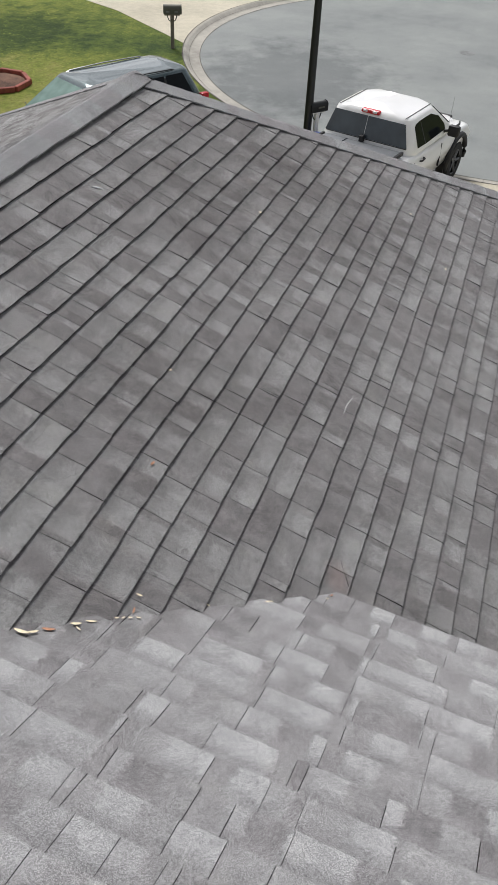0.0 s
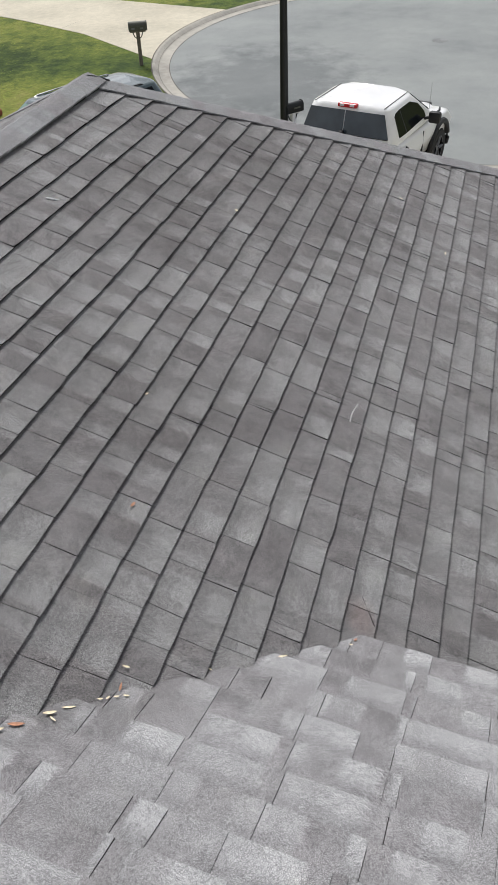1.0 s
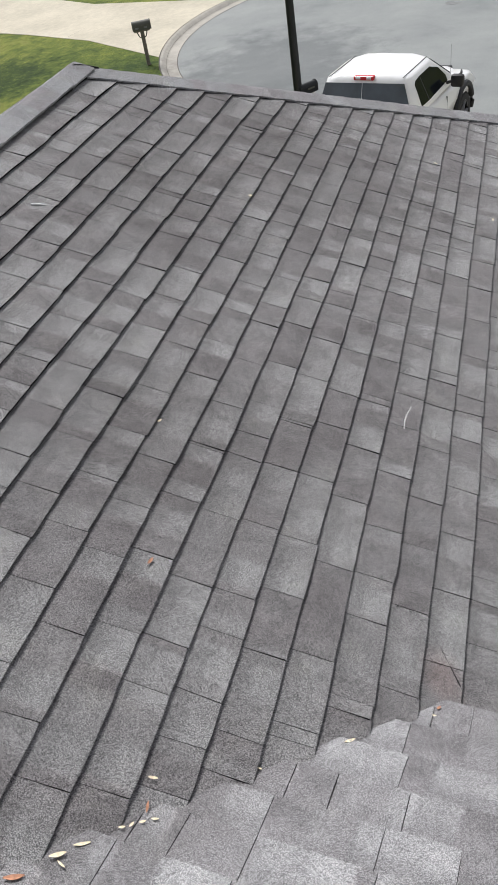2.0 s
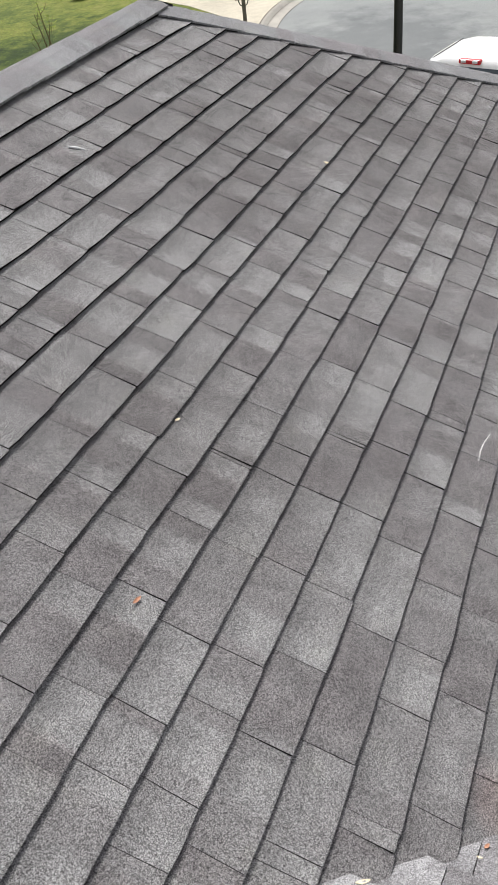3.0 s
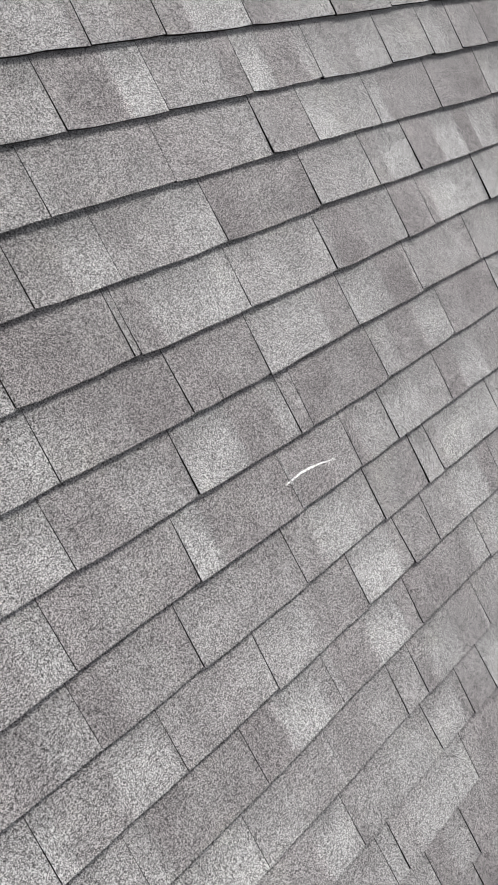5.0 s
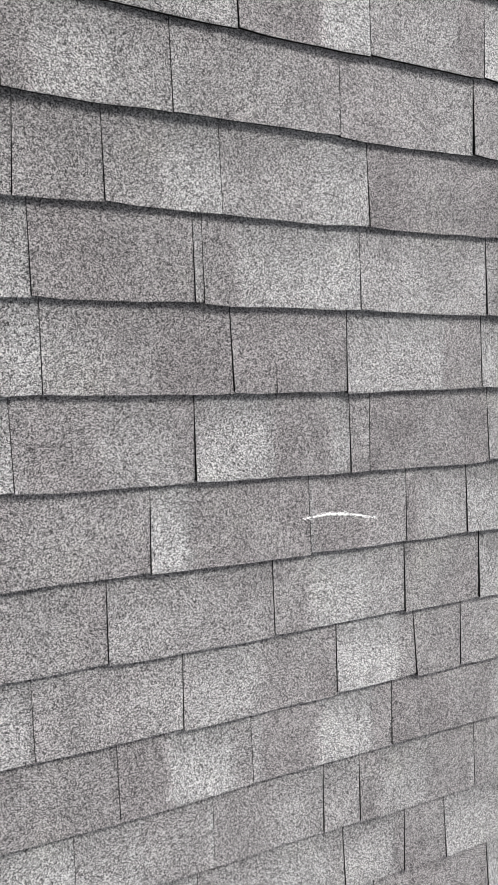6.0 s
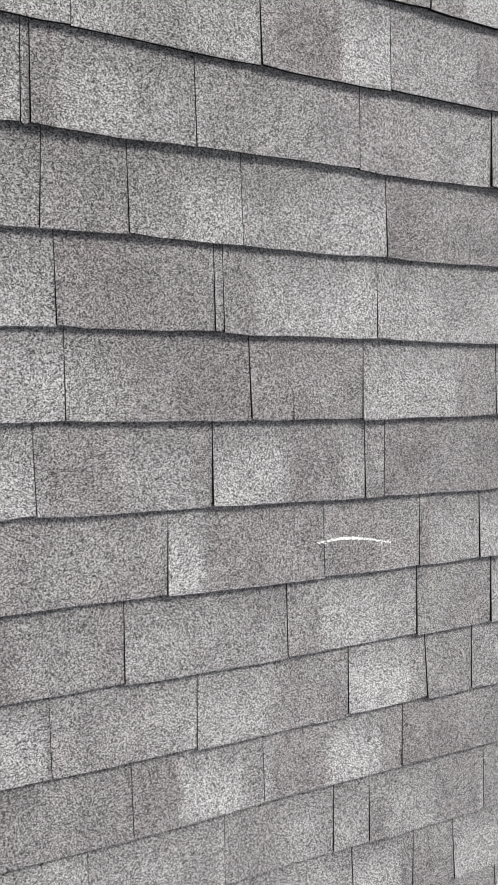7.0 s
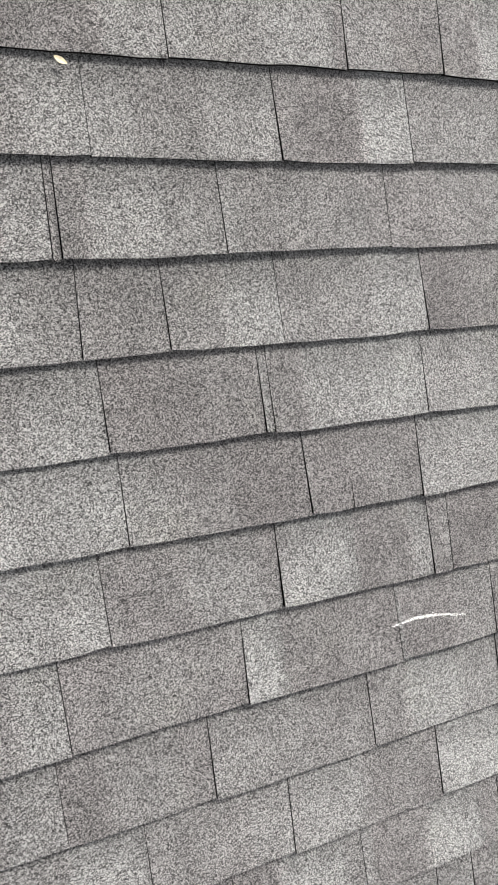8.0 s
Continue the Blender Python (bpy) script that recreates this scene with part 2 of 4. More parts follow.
M_WHITE = plain("white_car_paint", (0.9, 0.895, 0.875), 0.3, grain=3, vary=0.02, coat=0.6)
M_SILVER = plain("silver_blue_car_paint", (0.075, 0.108, 0.113), 0.22, 0.6, grain=3, vary=0.04, coat=0.8)
M_GLASS = glass_dark("tinted_glass", (0.008, 0.01, 0.012), 0.12, 0.08)
# blue-grey base paints in the reflection on the pickup's rear window
M_REAR_GLASS = glass_dark("glass_with_reflection_tone", (0.04, 0.05, 0.06), 0.05, 0.9)
# pale green base paints in the green that the windshield reflects
M_WINDSHIELD = glass_dark("windshield_green_reflection", (0.15, 0.23, 0.2))
M_BLACK = plain("black_plastic", (0.012, 0.012, 0.013), 0.55)
M_TYRE = plain("tyre_rubber", (0.02, 0.02, 0.02), 0.85, relief=0.002)
M_RIM = plain("alloy_rim", (0.12, 0.12, 0.125), 0.35, 0.9)
M_RED = plain("red_lens", (0.55, 0.015, 0.02), 0.2, vary=0.05)
M_CLEAR = plain("clear_lens", (0.7, 0.7, 0.7), 0.15, vary=0.03)
M_TONNEAU = plain("grey_vinyl", (0.2, 0.21, 0.22), 0.5, grain=30)
M_CHROME = plain("chrome", (0.6, 0.6, 0.6), 0.15, 1.0)
M_POLE = plain("black_painted_metal", (0.012, 0.014, 0.014), 0.45, 0.3)
M_WOOD = plain("weathered_wood", (0.2, 0.175, 0.14), 0.9, grain=25, vary=0.25, relief=0.004)
M_BOX = plain("dark_bronze_metal", (0.1, 0.1, 0.08), 0.55, 0.2)
M_COVER = plain("worn_cast_cover", (0.2, 0.205, 0.2), 0.8, grain=12, vary=0.25)
M_PIPE = plain("pale_blue_grey_pipe", (0.35, 0.42, 0.47), 0.6)
M_WHITEPOST = plain("white_painted_post", (0.7, 0.7, 0.68), 0.6)
M_BLUE = plain("blue_plastic", (0.03, 0.1, 0.42), 0.45)
M_BRICK = plain("red_edging_brick", (0.3, 0.075, 0.05), 0.8, grain=12, vary=0.25, relief=0.006)
M_MULCH = plain("bark_mulch", (0.13, 0.07, 0.045), 0.95, grain=30, vary=0.45, relief=0.03)
M_STALK = plain("dry_stalk", (0.17, 0.14, 0.07), 0.9, vary=0.25)
M_LEAF = plain("dry_leaf_cream", (0.86, 0.75, 0.53), 0.8, grain=90, vary=0.2)
M_LEAF2 = plain("dry_leaf_rust", (0.5, 0.25, 0.15), 0.8, grain=90, vary=0.25)
M_SCUFF = plain("pale_scuff", (0.84, 0.835, 0.82), 0.8, grain=200, vary=0.1)


# ---- mesh helpers ----
def part(name, bm, mat, parent=None, label="", smooth=False):
    me = bpy.data.meshes.new(name)
    bm.to_mesh(me)
    bm.free()
    me.materials.append(mat)
    if smooth:
        me.polygons.foreach_set("use_smooth", [True] * len(me.polygons))
        me.set_sharp_from_angle(angle=radians(38))
    ob = new(name, me)
    ob.parent = parent
    return tagged(ob, label)


def box(bm, x0, x1, y0, y1, z0, z1, bevel=0.0):
    vs = [bm.verts.new((x, y, z)) for z in (z0, z1) for x, y in ((x0, y0), (x1, y0), (x1, y1), (x0, y1))]
    fs = [bm.faces.new([vs[i] for i in q]) for q in ((3, 2, 1, 0), (4, 5, 6, 7), (0, 1, 5, 4), (1, 2, 6, 5), (2, 3, 7, 6), (3, 0, 4, 7))]
    if bevel:
        es = list({e for f in fs for e in f.edges})
        bmesh.ops.bevel(bm, geom=es, offset=bevel, segments=2, affect="EDGES", profile=0.5)
    return bm


def boxm(*a, bevel=0.0):
    return box(bmesh.new(), *a, bevel=bevel)


def prism(pts, z0, z1):
    """A slab with the outline pts (counter-clockwise)."""
    bm = bmesh.new()
    lo, hi = [[bm.verts.new((x, y, z)) for x, y in pts] for z in (z0, z1)]
    bm.faces.new(hi)
    bm.faces.new(lo[::-1])
    for i in range(len(pts)):
        j = (i + 1) % len(pts)
        bm.faces.new((lo[i], lo[j], hi[j], hi[i]))
    return bm


def slab(pts, depth):
    """A slab under the plane polygon pts, cut off straight down."""
    bm = bmesh.new()
    hi = [bm.verts.new(p) for p in pts]
    lo = [bm.verts.new((p[0], p[1], p[2] - depth)) for p in pts]
    bm.faces.new(hi)
    bm.faces.new(lo[::-1])
    for i in range(len(pts)):
        j = (i + 1) % len(pts)
        bm.faces.new((lo[i], lo[j], hi[j], hi[i]))
    bmesh.ops.recalc_face_normals(bm, faces=bm.faces)
    return bm


def tube(bm, path, radii, sides=10, caps=True):
    """A round bar along path."""
    rings = []
    for i, p in enumerate(path):
        p = Vector(p)
        d = (Vector(path[min(i + 1, len(path) - 1)]) - Vector(path[max(i - 1, 0)])).normalized()
        a = d.orthogonal().normalized() if abs(d.z) > 0.99 else Vector((0, 0, 1)).cross(d).normalized()
        b = d.cross(a)
        r = radii[i] if isinstance(radii, (list, tuple)) else radii
        rings.append([bm.verts.new(p + (a * math.cos(k) + b * math.sin(k)) * r) for k in (2 * math.pi * j / sides for j in range(sides))])
    for q, w in zip(rings, rings[1:]):
        for j in range(sides):
            bm.faces.new((q[j], q[(j + 1) % sides], w[(j + 1) % sides], w[j]))
    if caps:
        bm.faces.new(rings[0][::-1])
        bm.faces.new(rings[-1])
    return bm


def loft(rings, close=True):
    """A skin over rings of equal count, closed at both ends."""
    bm = bmesh.new()
    vs = [[bm.verts.new(p) for p in r] for r in rings]
    for a, b in zip(vs, vs[1:]):
        for j in range(len(a)):
            bm.faces.new((a[j], a[(j + 1) % len(a)], b[(j + 1) % len(a)], b[j]))
    if close:
        bm.faces.new(vs[0][::-1])
        bm.faces.new(vs[-1])
    bmesh.ops.recalc_face_normals(bm, faces=bm.faces)
    return bm


def round_ring(x0, x1, hw, z, r, n=6, crown=0.0, lift=None):
    """A rounded rectangle x0..x1, -hw..hw at height z."""
    pts = []
    for cx, cy, a0 in ((x1 - r, hw - r, 0), (x0 + r, hw - r, 90), (x0 + r, -hw + r, 180), (x1 - r, -hw + r, 270)):
        for k in range(n + 1):
            a = radians(a0 + 90 * k / n)
            x, y = cx + r * math.cos(a), cy + r * math.sin(a)
            zz = z + (lift(x) if lift else 0.0) + crown * (1 - (y / hw) ** 2)
            pts.append((x, y, zz))
    return pts


# ---- ground, street, kerb, driveways ----
CX, CY, CR = 25.2, 0.2, 10.0           # turning circle
KERB, DROP = 0.55, 0.12


def in_mouth(a):
    """Where the street leaves the circle (towards -y)."""
    return abs((a + math.pi / 2 + math.pi) % (2 * math.pi) - math.pi) < 0.36


bm = bmesh.new()
SEG = 144
radii = [CR + KERB, CR + 2, CR + 5, CR + 10, CR + 20, CR + 45, CR + 120, CR + 500, 3000]
rings = []
for r in radii:
    rings.append([])
    for k in range(SEG):
        a = 2 * math.pi * k / SEG
        x, y = CX + r * math.cos(a), CY + r * math.sin(a)
        low = in_mouth(a) and r < CR + 400
        far = min(1.0, max(0.0, (r - CR - 3) / 30))
        near_house = -12 < x < 17 and -9 < y < 12
        z = -DROP - 0.02 if low else 0.0 if near_house else 0.12 * far * noise.noise(Vector((x * 0.08, y * 0.08, 0)))
        rings[-1].append(bm.verts.new((x, y, z)))
for q, w in zip(rings, rings[1:]):
    for k in range(SEG):
        bm.faces.new((q[k], w[k], w[(k + 1) % SEG], q[(k + 1) % SEG]))
ground = tagged(part("ground", bm, M_GRASS), "mown lawn of patchy green and straw-coloured grass", "lawn", kind="structure")

bm = bmesh.new()
rr = [[bm.verts.new((CX + r * math.cos(2 * math.pi * k / SEG), CY + r * math.sin(2 * math.pi * k / SEG), -DROP + 0.05 * (1 - (r / CR) ** 2)))
       for k in range(SEG)] for r in (CR, 7.0, 4.0, 1.5)]
for q, w in zip(rr, rr[1:]):
    for k in range(SEG):
        bm.faces.new((q[k], q[(k + 1) % SEG], w[(k + 1) % SEG], w[k]))
bm.faces.new(rr[-1])
w0 = CR * math.sin(0.36)
vs = [bm.verts.new(p) for p in ((CX - w0, CY - CR * 0.92, -DROP), (CX + w0, CY - CR * 0.92, -DROP), (CX + w0, -300, -DROP), (CX - w0, -300, -DROP))]
bm.faces.new(vs[::-1])
bmesh.ops.recalc_face_normals(bm, faces=bm.faces)
road = tagged(part("road", bm, M_ROAD), "grey worn asphalt turning circle with darker patches", "road", kind="structure")

bm = bmesh.new()
prof = [(0.0, -DROP), (0.28, -DROP + 0.012), (0.34, -DROP + 0.03), (0.42, -0.02), (0.47, 0.012), (0.53, 0.014), (0.56, -0.05)]
cols = []
for k in range(SEG * 2):
    a = math.pi * k / SEG
    cols.append(None if in_mouth(a) else [bm.verts.new((CX + (CR + d) * math.cos(a), CY + (CR + d) * math.sin(a), z)) for d, z in prof])
for k in range(SEG * 2):
    q, w = cols[k], cols[(k + 1) % (SEG * 2)]
    if q and w:
        for j in range(len(prof) - 1):
            bm.faces.new((q[j], q[j + 1], w[j + 1], w[j]))
kerb = tagged(part("kerb", bm, M_CURB, smooth=True), "pale rolled concrete kerb and gutter round the street", "kerb", kind="structure")
# expansion joints of the kerb
for k in range(26):
    a = 2 * math.pi * k / 26 + 0.03
    if in_mouth(a):
        continue
    jb = bmesh.new()
    for d0, d1, z0, z1 in ((0.0, 0.33, -DROP, -DROP + 0.027), (0.33, 0.47, -DROP + 0.027, 0.012), (0.47, 0.54, 0.012, 0.014)):
        da = 0.003 / CR
        vs = [jb.verts.new((CX + (CR + d) * math.cos(b), CY + (CR + d) * math.sin(b), z + 0.004)) for d, z, b in ((d0, z0, a - da), (d1, z1, a - da), (d1, z1, a + da), (d0, z0, a + da))]
        jb.faces.new(vs)
    part("joint", jb, M_DECK, kerb)

# dark lines along the back of the kerb, in the gutter's crease and where the asphalt meets it
for d, half, lift in ((0.552, 0.022, 0.018), (0.345, 0.011, -DROP + 0.037), (0.0, 0.02, -DROP + 0.006)):
    jb = bmesh.new()
    strip = []
    for k in range(SEG * 2 + 1):
        a = math.pi * k / SEG
        w = half * (0.45 + 1.1 * abs(noise.noise(Vector((math.cos(a) * 9, math.sin(a) * 9, d * 20)))))
        strip.append(None if in_mouth(a) else [jb.verts.new((CX + (CR + d + q) * math.cos(a), CY + (CR + d + q) * math.sin(a), lift)) for q in (-w, w)])
    for q, w in zip(strip, strip[1:]):
        if q and w:
            jb.faces.new((q[0], q[1], w[1], w[0]))
    part("seam", jb, M_SEAM, kerb, "thin dark line")


def rim(a0, a1, n=14):
    """Points behind the kerb from one angle to another, in degrees."""
    return [(CX + (CR + 0.545) * math.cos(radians(a0 + (a1 - a0) * k / n)), CY + (CR + 0.545) * math.sin(radians(a0 + (a1 - a0) * k / n))) for k in range(n + 1)]


DRIVES = {
    "neighbour": rim(68, 107) + [(24.95, 14.05), (26.6, 17.3), (31.0, 27.5), (38.0, 27.5), (30.75, 16.4)],
    "far": rim(-4, 36) + [(46.5, 19.2), (56.0, 28.0), (62.0, 26.0), (50.0, 15.0), (38.07, 3.05)],
    # the unseen stretch towards -y is added to brighten the truck's side
    "own": rim(156, 222) + [(5.2, -7.5), (5.2, 5.0), (14.0, 4.6)],
}
for key, pts in DRIVES.items():
    area = sum(a[0] * b[1] - b[0] * a[1] for a, b in zip(pts, pts[1:] + pts[:1]))
    pts = pts if area > 0 else pts[::-1]
    tagged(part("driveway", prism(pts, -0.1, 0.012 if key != "far" else 0.04), M_DRIVE),
           "cream concrete driveway running off the street" if key != "own" else "cream concrete driveway in front of the house", "driveway", kind="structure")
# control joints of the neighbour's driveway
for (x0, y0), (x1, y1) in (((25.3, 15.3), (27.0, 15.0)),):
    d = (Vector((x1, y1, 0)) - Vector((x0, y0, 0))).normalized()
    s = Vector((-d.y, d.x, 0)) * 0.004
    jb = bmesh.new()
    a, b = Vector((x0, y0, 0.016)) + d * 0.1, Vector((x1, y1, 0.016)) - d * 0.1
    jb.faces.new([jb.verts.new(p) for p in (a + s, a - s, b - s, b + s)])
    tagged(part("driveway_joint", jb, M_DECK), "dark control joint across the concrete driveway", "joint", kind="structure")

# cast cover in the middle of the turning circle
cover = tagged(new("manhole_cover"), "small round worn grey cover set in the asphalt", "manhole cover")
mb = bmesh.new()
tube(mb, [(0, 0, -0.03), (0, 0, 0.008), (0, 0, 0.012)], [0.26, 0.26, 0.24], 28)
part("lid", mb, M_COVER, cover, smooth=True)
mb = bmesh.new()
tube(mb, [(0.285 * math.cos(2 * math.pi * k / 28), 0.285 * math.sin(2 * math.pi * k / 28), -0.008) for k in range(29)], 0.014, 6, False)
part("ring", mb, M_COVER, cover, smooth=True)
cover.location = (25.83, 1.58, -DROP + 0.044)

# grass tufts over the lawn
rng = random.Random(5)
verts, faces = [], []
for k in range(5000):
    x, y = rng.uniform(11, 27), rng.uniform(5.5, 21)
    r = math.hypot(x - CX, y - CY)
    if r < CR + 0.55 or (x > 21.8 and y > 10 and x - 22.2 > (y - 10.3) * 0.6 - 0.25 and r < 30):
        continue
    if math.hypot(x - 15.9, y - 13.3) < 1.1:
        continue
    h, s, a = rng.uniform(0.005, 0.012), rng.uniform(0.006, 0.013), rng.uniform(0, math.pi)
    for q in range(3):
        b = a + q * 1.05 + rng.uniform(-0.3, 0.3)
        dx, dy = math.cos(b) * s, math.sin(b) * s
        lx, ly = -dy * rng.uniform(4, 9), dx * rng.uniform(4, 9)
        i = len(verts)
        verts += [(x - dx, y - dy, -0.01), (x + dx, y + dy, -0.01), (x + lx + dx * 0.3, y + ly + dy * 0.3, h), (x + lx - dx * 0.3, y + ly - dy * 0.3, h * 0.9)]
        faces.append((i, i + 1, i + 2, i + 3))
me = bpy.data.meshes.new("grass")
me.from_pydata(verts, [], faces)
me.materials.append(M_BLADE)
tagged(new("grass", me), "short tufts of green and straw-coloured lawn grass", "grass", kind="stuff")


# ---- the house: wing with a hipped end, main roof, walls ----
TP = math.tan(radians(22.6))           # pitch of the wing
Z0 = 4.2                               # height of the wing slope's reference line above the ground
RY, AX = 2.335, 2.163                    # ridge line and its end
RZ = Z0 + TP * RY
EAVE_Y = -2.6
HIP = 1.47                             # the hip's run across per run along
ESL = TP * HIP                         # pitch of the hipped end
HIPC = 1.25
TPC = ESL / HIPC                       # pitch of the wing's far slope
EAVE_Z = Z0 + TP * EAVE_Y
ENDX = AX + (RZ - EAVE_Z) / ESL
BD = Vector((0.996, -0.087, 0))        # main roof: way downhill
BM = 0.43
B0 = Vector((-1.195, -0.235, Z0 - 0.09))   # a point on its eave
BX = Vector((0.087, 0.996, 0))


def wing_z(x, y):
    return RZ - TP * (RY - y) if y < RY else RZ - TPC * (y - RY)


def main_z(x, y):
    return B0.z - BM * ((x - B0.x) * BD.x + (y - B0.y) * BD.y)


house = tagged(new("house"), "single-storey house with grey shingled hip roof and pale walls", "house")
YN = RY + (RZ - EAVE_Z) / TPC
xj = B0.x - (RZ - B0.z) / BM           # where the wing's ridge meets the main roof
under = 0.022


def pt(x, y, f, d=0.0):
    return (x, y, f(x, y) - d)


deck_a = part("roof_slope", slab([pt(-1.7, EAVE_Y, wing_z, under), pt(ENDX, EAVE_Y, wing_z, under), pt(AX, RY, wing_z, under), pt(xj - 0.3, RY, wing_z, under), pt(-1.7, 0.5, wing_z, under)], 0.09), M_DECK, house, "weathered grey shingled slope")
deck_c = part("roof_slope", slab([pt(ENDX, YN, wing_z, under), pt(-1.0, YN, wing_z, under), pt(xj - 0.3, RY, wing_z, under), pt(AX, RY, wing_z, under)], 0.09), M_DECK, house)
endz = lambda x, y: RZ - ESL * (x - AX)
deck_d = part("roof_slope", slab([pt(ENDX, EAVE_Y, endz, under), pt(ENDX, YN, endz, under), pt(AX, RY, endz, under)], 0.09), M_DECK, house)
RIDGE_B = 4.6                          # length of the main slope in plan


def bplan(u, v):
    """A point of the main roof: u along its eave, v uphill in plan."""
    p = B0 + BX * u - BD * v
    return (p.x, p.y, B0.z + BM * v)


deck_b = part("roof_slope", slab([tuple(Vector(bplan(u, v)) - Vector((0, 0, under))) for u, v in ((-4.5, 0.0), (7.0, 0.0), (7.0, RIDGE_B), (-4.5, RIDGE_B))], 0.03), M_DECK, house, "grey shingled main slope, painted paler as lit")
back = [Vector(bplan(u, RIDGE_B)) - Vector((0, 0, under)) for u in (-4.5, 7.0)]
deck_e = part("roof_slope", slab([tuple(back[0]), tuple(back[1]), tuple(back[1] - BD * RIDGE_B + Vector((0, 0, -BM * RIDGE_B))), tuple(back[0] - BD * RIDGE_B + Vector((0, 0, -BM * RIDGE_B)))], 0.09), M_DECK, house)
# walls, one thick ring under each eave
WT = 0.2


def wall(name, x0, x1, y0, y1, z1):
    part(name, boxm(x0, x1, y0, y1, -0.1, z1), M_STUCCO, house)


wx0, wx1, wy0, wy1, wz = -1.55, ENDX - 0.45, EAVE_Y + 0.45, YN - 0.45, EAVE_Z + 0.02
wall("wall", wx0, wx1, wy0, wy0 + WT, wz)
wall("wall", wx0, wx1, wy1 - WT, wy1, wz)
wall("wall", wx1 - WT, wx1, wy0 + WT, wy1 - WT, wz)
mz = B0.z - 0.02
for u0, u1, v0, v1 in ((-4.2, 6.7, 0.42, 0.62), (-4.2, 6.7, 8.5, 8.7), (-4.2, -4.0, 0.62, 8.5), (6.5, 6.7, 0.62, 8.5)):
    q = [bplan(u, v)[:2] for u, v in ((u0, v0), (u1, v0), (u1, v1), (u0, v1))]
    area = sum(a[0] * b[1] - b[0] * a[1] for a, b in zip(q, q[1:] + q[:1]))
    part("wall", prism(q if area > 0 else q[::-1], -0.1, mz), M_STUCCO, house)
for u in (-4.1, 6.6):                   # gable triangles of the main roof
    bm = bmesh.new()
    tri = [Vector(bplan(u, v)) for v in (0.3, RIDGE_B)] + [Vector(bplan(u, 2 * RIDGE_B - 0.3))]
    tri[2].z = tri[0].z
    for p in tri:
        p.z -= 0.07
    tri[0].z = tri[2].z = mz
    q = [[bm.verts.new(p + BX * s) for p in tri] for s in (-0.1, 0.1)]
    bm.faces.new(q[0])
    bm.faces.new(q[1][::-1])
    for i in range(3):
        bm.faces.new((q[0][i], q[0][(i + 1) % 3], q[1][(i + 1) % 3], q[1][i]))
    bmesh.ops.recalc_face_normals(bm, faces=bm.faces)
    part("gable", bm, M_STUCCO, house)
# fascia boards
part("fascia", boxm(wx0, ENDX - 0.03, EAVE_Y + 0.02, EAVE_Y + 0.045, EAVE_Z - 0.26, EAVE_Z - 0.12), M_FASCIA, house)
part("fascia", boxm(ENDX - 0.06, ENDX - 0.035, EAVE_Y + 0.05, YN - 0.05, EAVE_Z - 0.26, EAVE_Z - 0.12), M_FASCIA, house)
part("fascia", boxm(wx0, ENDX - 0.03, YN - 0.045, YN - 0.02, EAVE_Z - 0.26, EAVE_Z - 0.12), M_FASCIA, house)


# ---- vehicles ----
def panel(corners, out, mat, parent, name, label="", thick=0.012, inset=0.0):
    """A pane on a body side: corners in order, pushed out along 'out'."""
    bm = bmesh.new()
    o = Vector(out).normalized()
    c = sum((Vector(p) for p in corners), Vector()) / len(corners)
    cs = [Vector(p) + (c - Vector(p)).normalized() * inset for p in corners]
    a = [bm.verts.new(p + o * 0.006) for p in cs]
    b = [bm.verts.new(p - o * thick) for p in cs]
    bm.faces.new(a)
    bm.faces.new(b[::-1])
    for i in range(len(cs)):
        j = (i + 1) % len(cs)
        bm.faces.new((a[i], a[j], b[j], b[i]))
    bmesh.ops.recalc_face_normals(bm, faces=bm.faces)
    return part(name, bm, mat, parent, label)


def wheel(parent, x, y, r, w, side):
    bm = bmesh.new()
    prof = [(r * 0.62, w / 2), (r * 0.9, w / 2), (r * 0.98, w * 0.38), (r, w * 0.2), (r, -w * 0.2), (r * 0.98, -w * 0.38), (r * 0.9, -w / 2), (r * 0.62, -w / 2)]
    n = 32
    rings = [[bm.verts.new((q * math.cos(2 * math.pi * k / n), s, q * math.sin(2 * math.pi * k / n))) for q, s in prof] for k in range(n)]
    for k in range(n):
        for j in range(len(prof)):
            bm.faces.new((rings[k][j], rings[(k + 1) % n][j], rings[(k + 1) % n][(j + 1) % len(prof)], rings[k][(j + 1) % len(prof)]))
    bmesh.ops.recalc_face_normals(bm, faces=bm.faces)
    hub = new("wheel")
    hub.parent = parent
    hub.location = (x, y, r)
    part("tyre", bm, M_TYRE, hub, smooth=True)
    bm = bmesh.new()
    f = side * w * 0.3
    tube(bm, [(0, f - side * 0.02, 0), (0, f + side * 0.03, 0)], 0.07, 16)
    for k in range(5):
        a = 2 * math.pi * k / 5
        tube(bm, [(0.05 * math.cos(a), f, 0.05 * math.sin(a)), (r * 0.6 * math.cos(a), f + side * 0.03, r * 0.6 * math.sin(a))], [0.045, 0.03], 6)
    tube(bm, [(0, -w * 0.3, 0), (0, w * 0.3, 0)], r * 0.3, 16)
    ring = [(r * 0.62 * math.cos(2 * math.pi * k / 24), f + side * 0.03, r * 0.62 * math.sin(2 * math.pi * k / 24)) for k in range(25)]
    tube(bm, ring, 0.018, 6, False)
    part("rim", bm, M_RIM, hub, smooth=True)


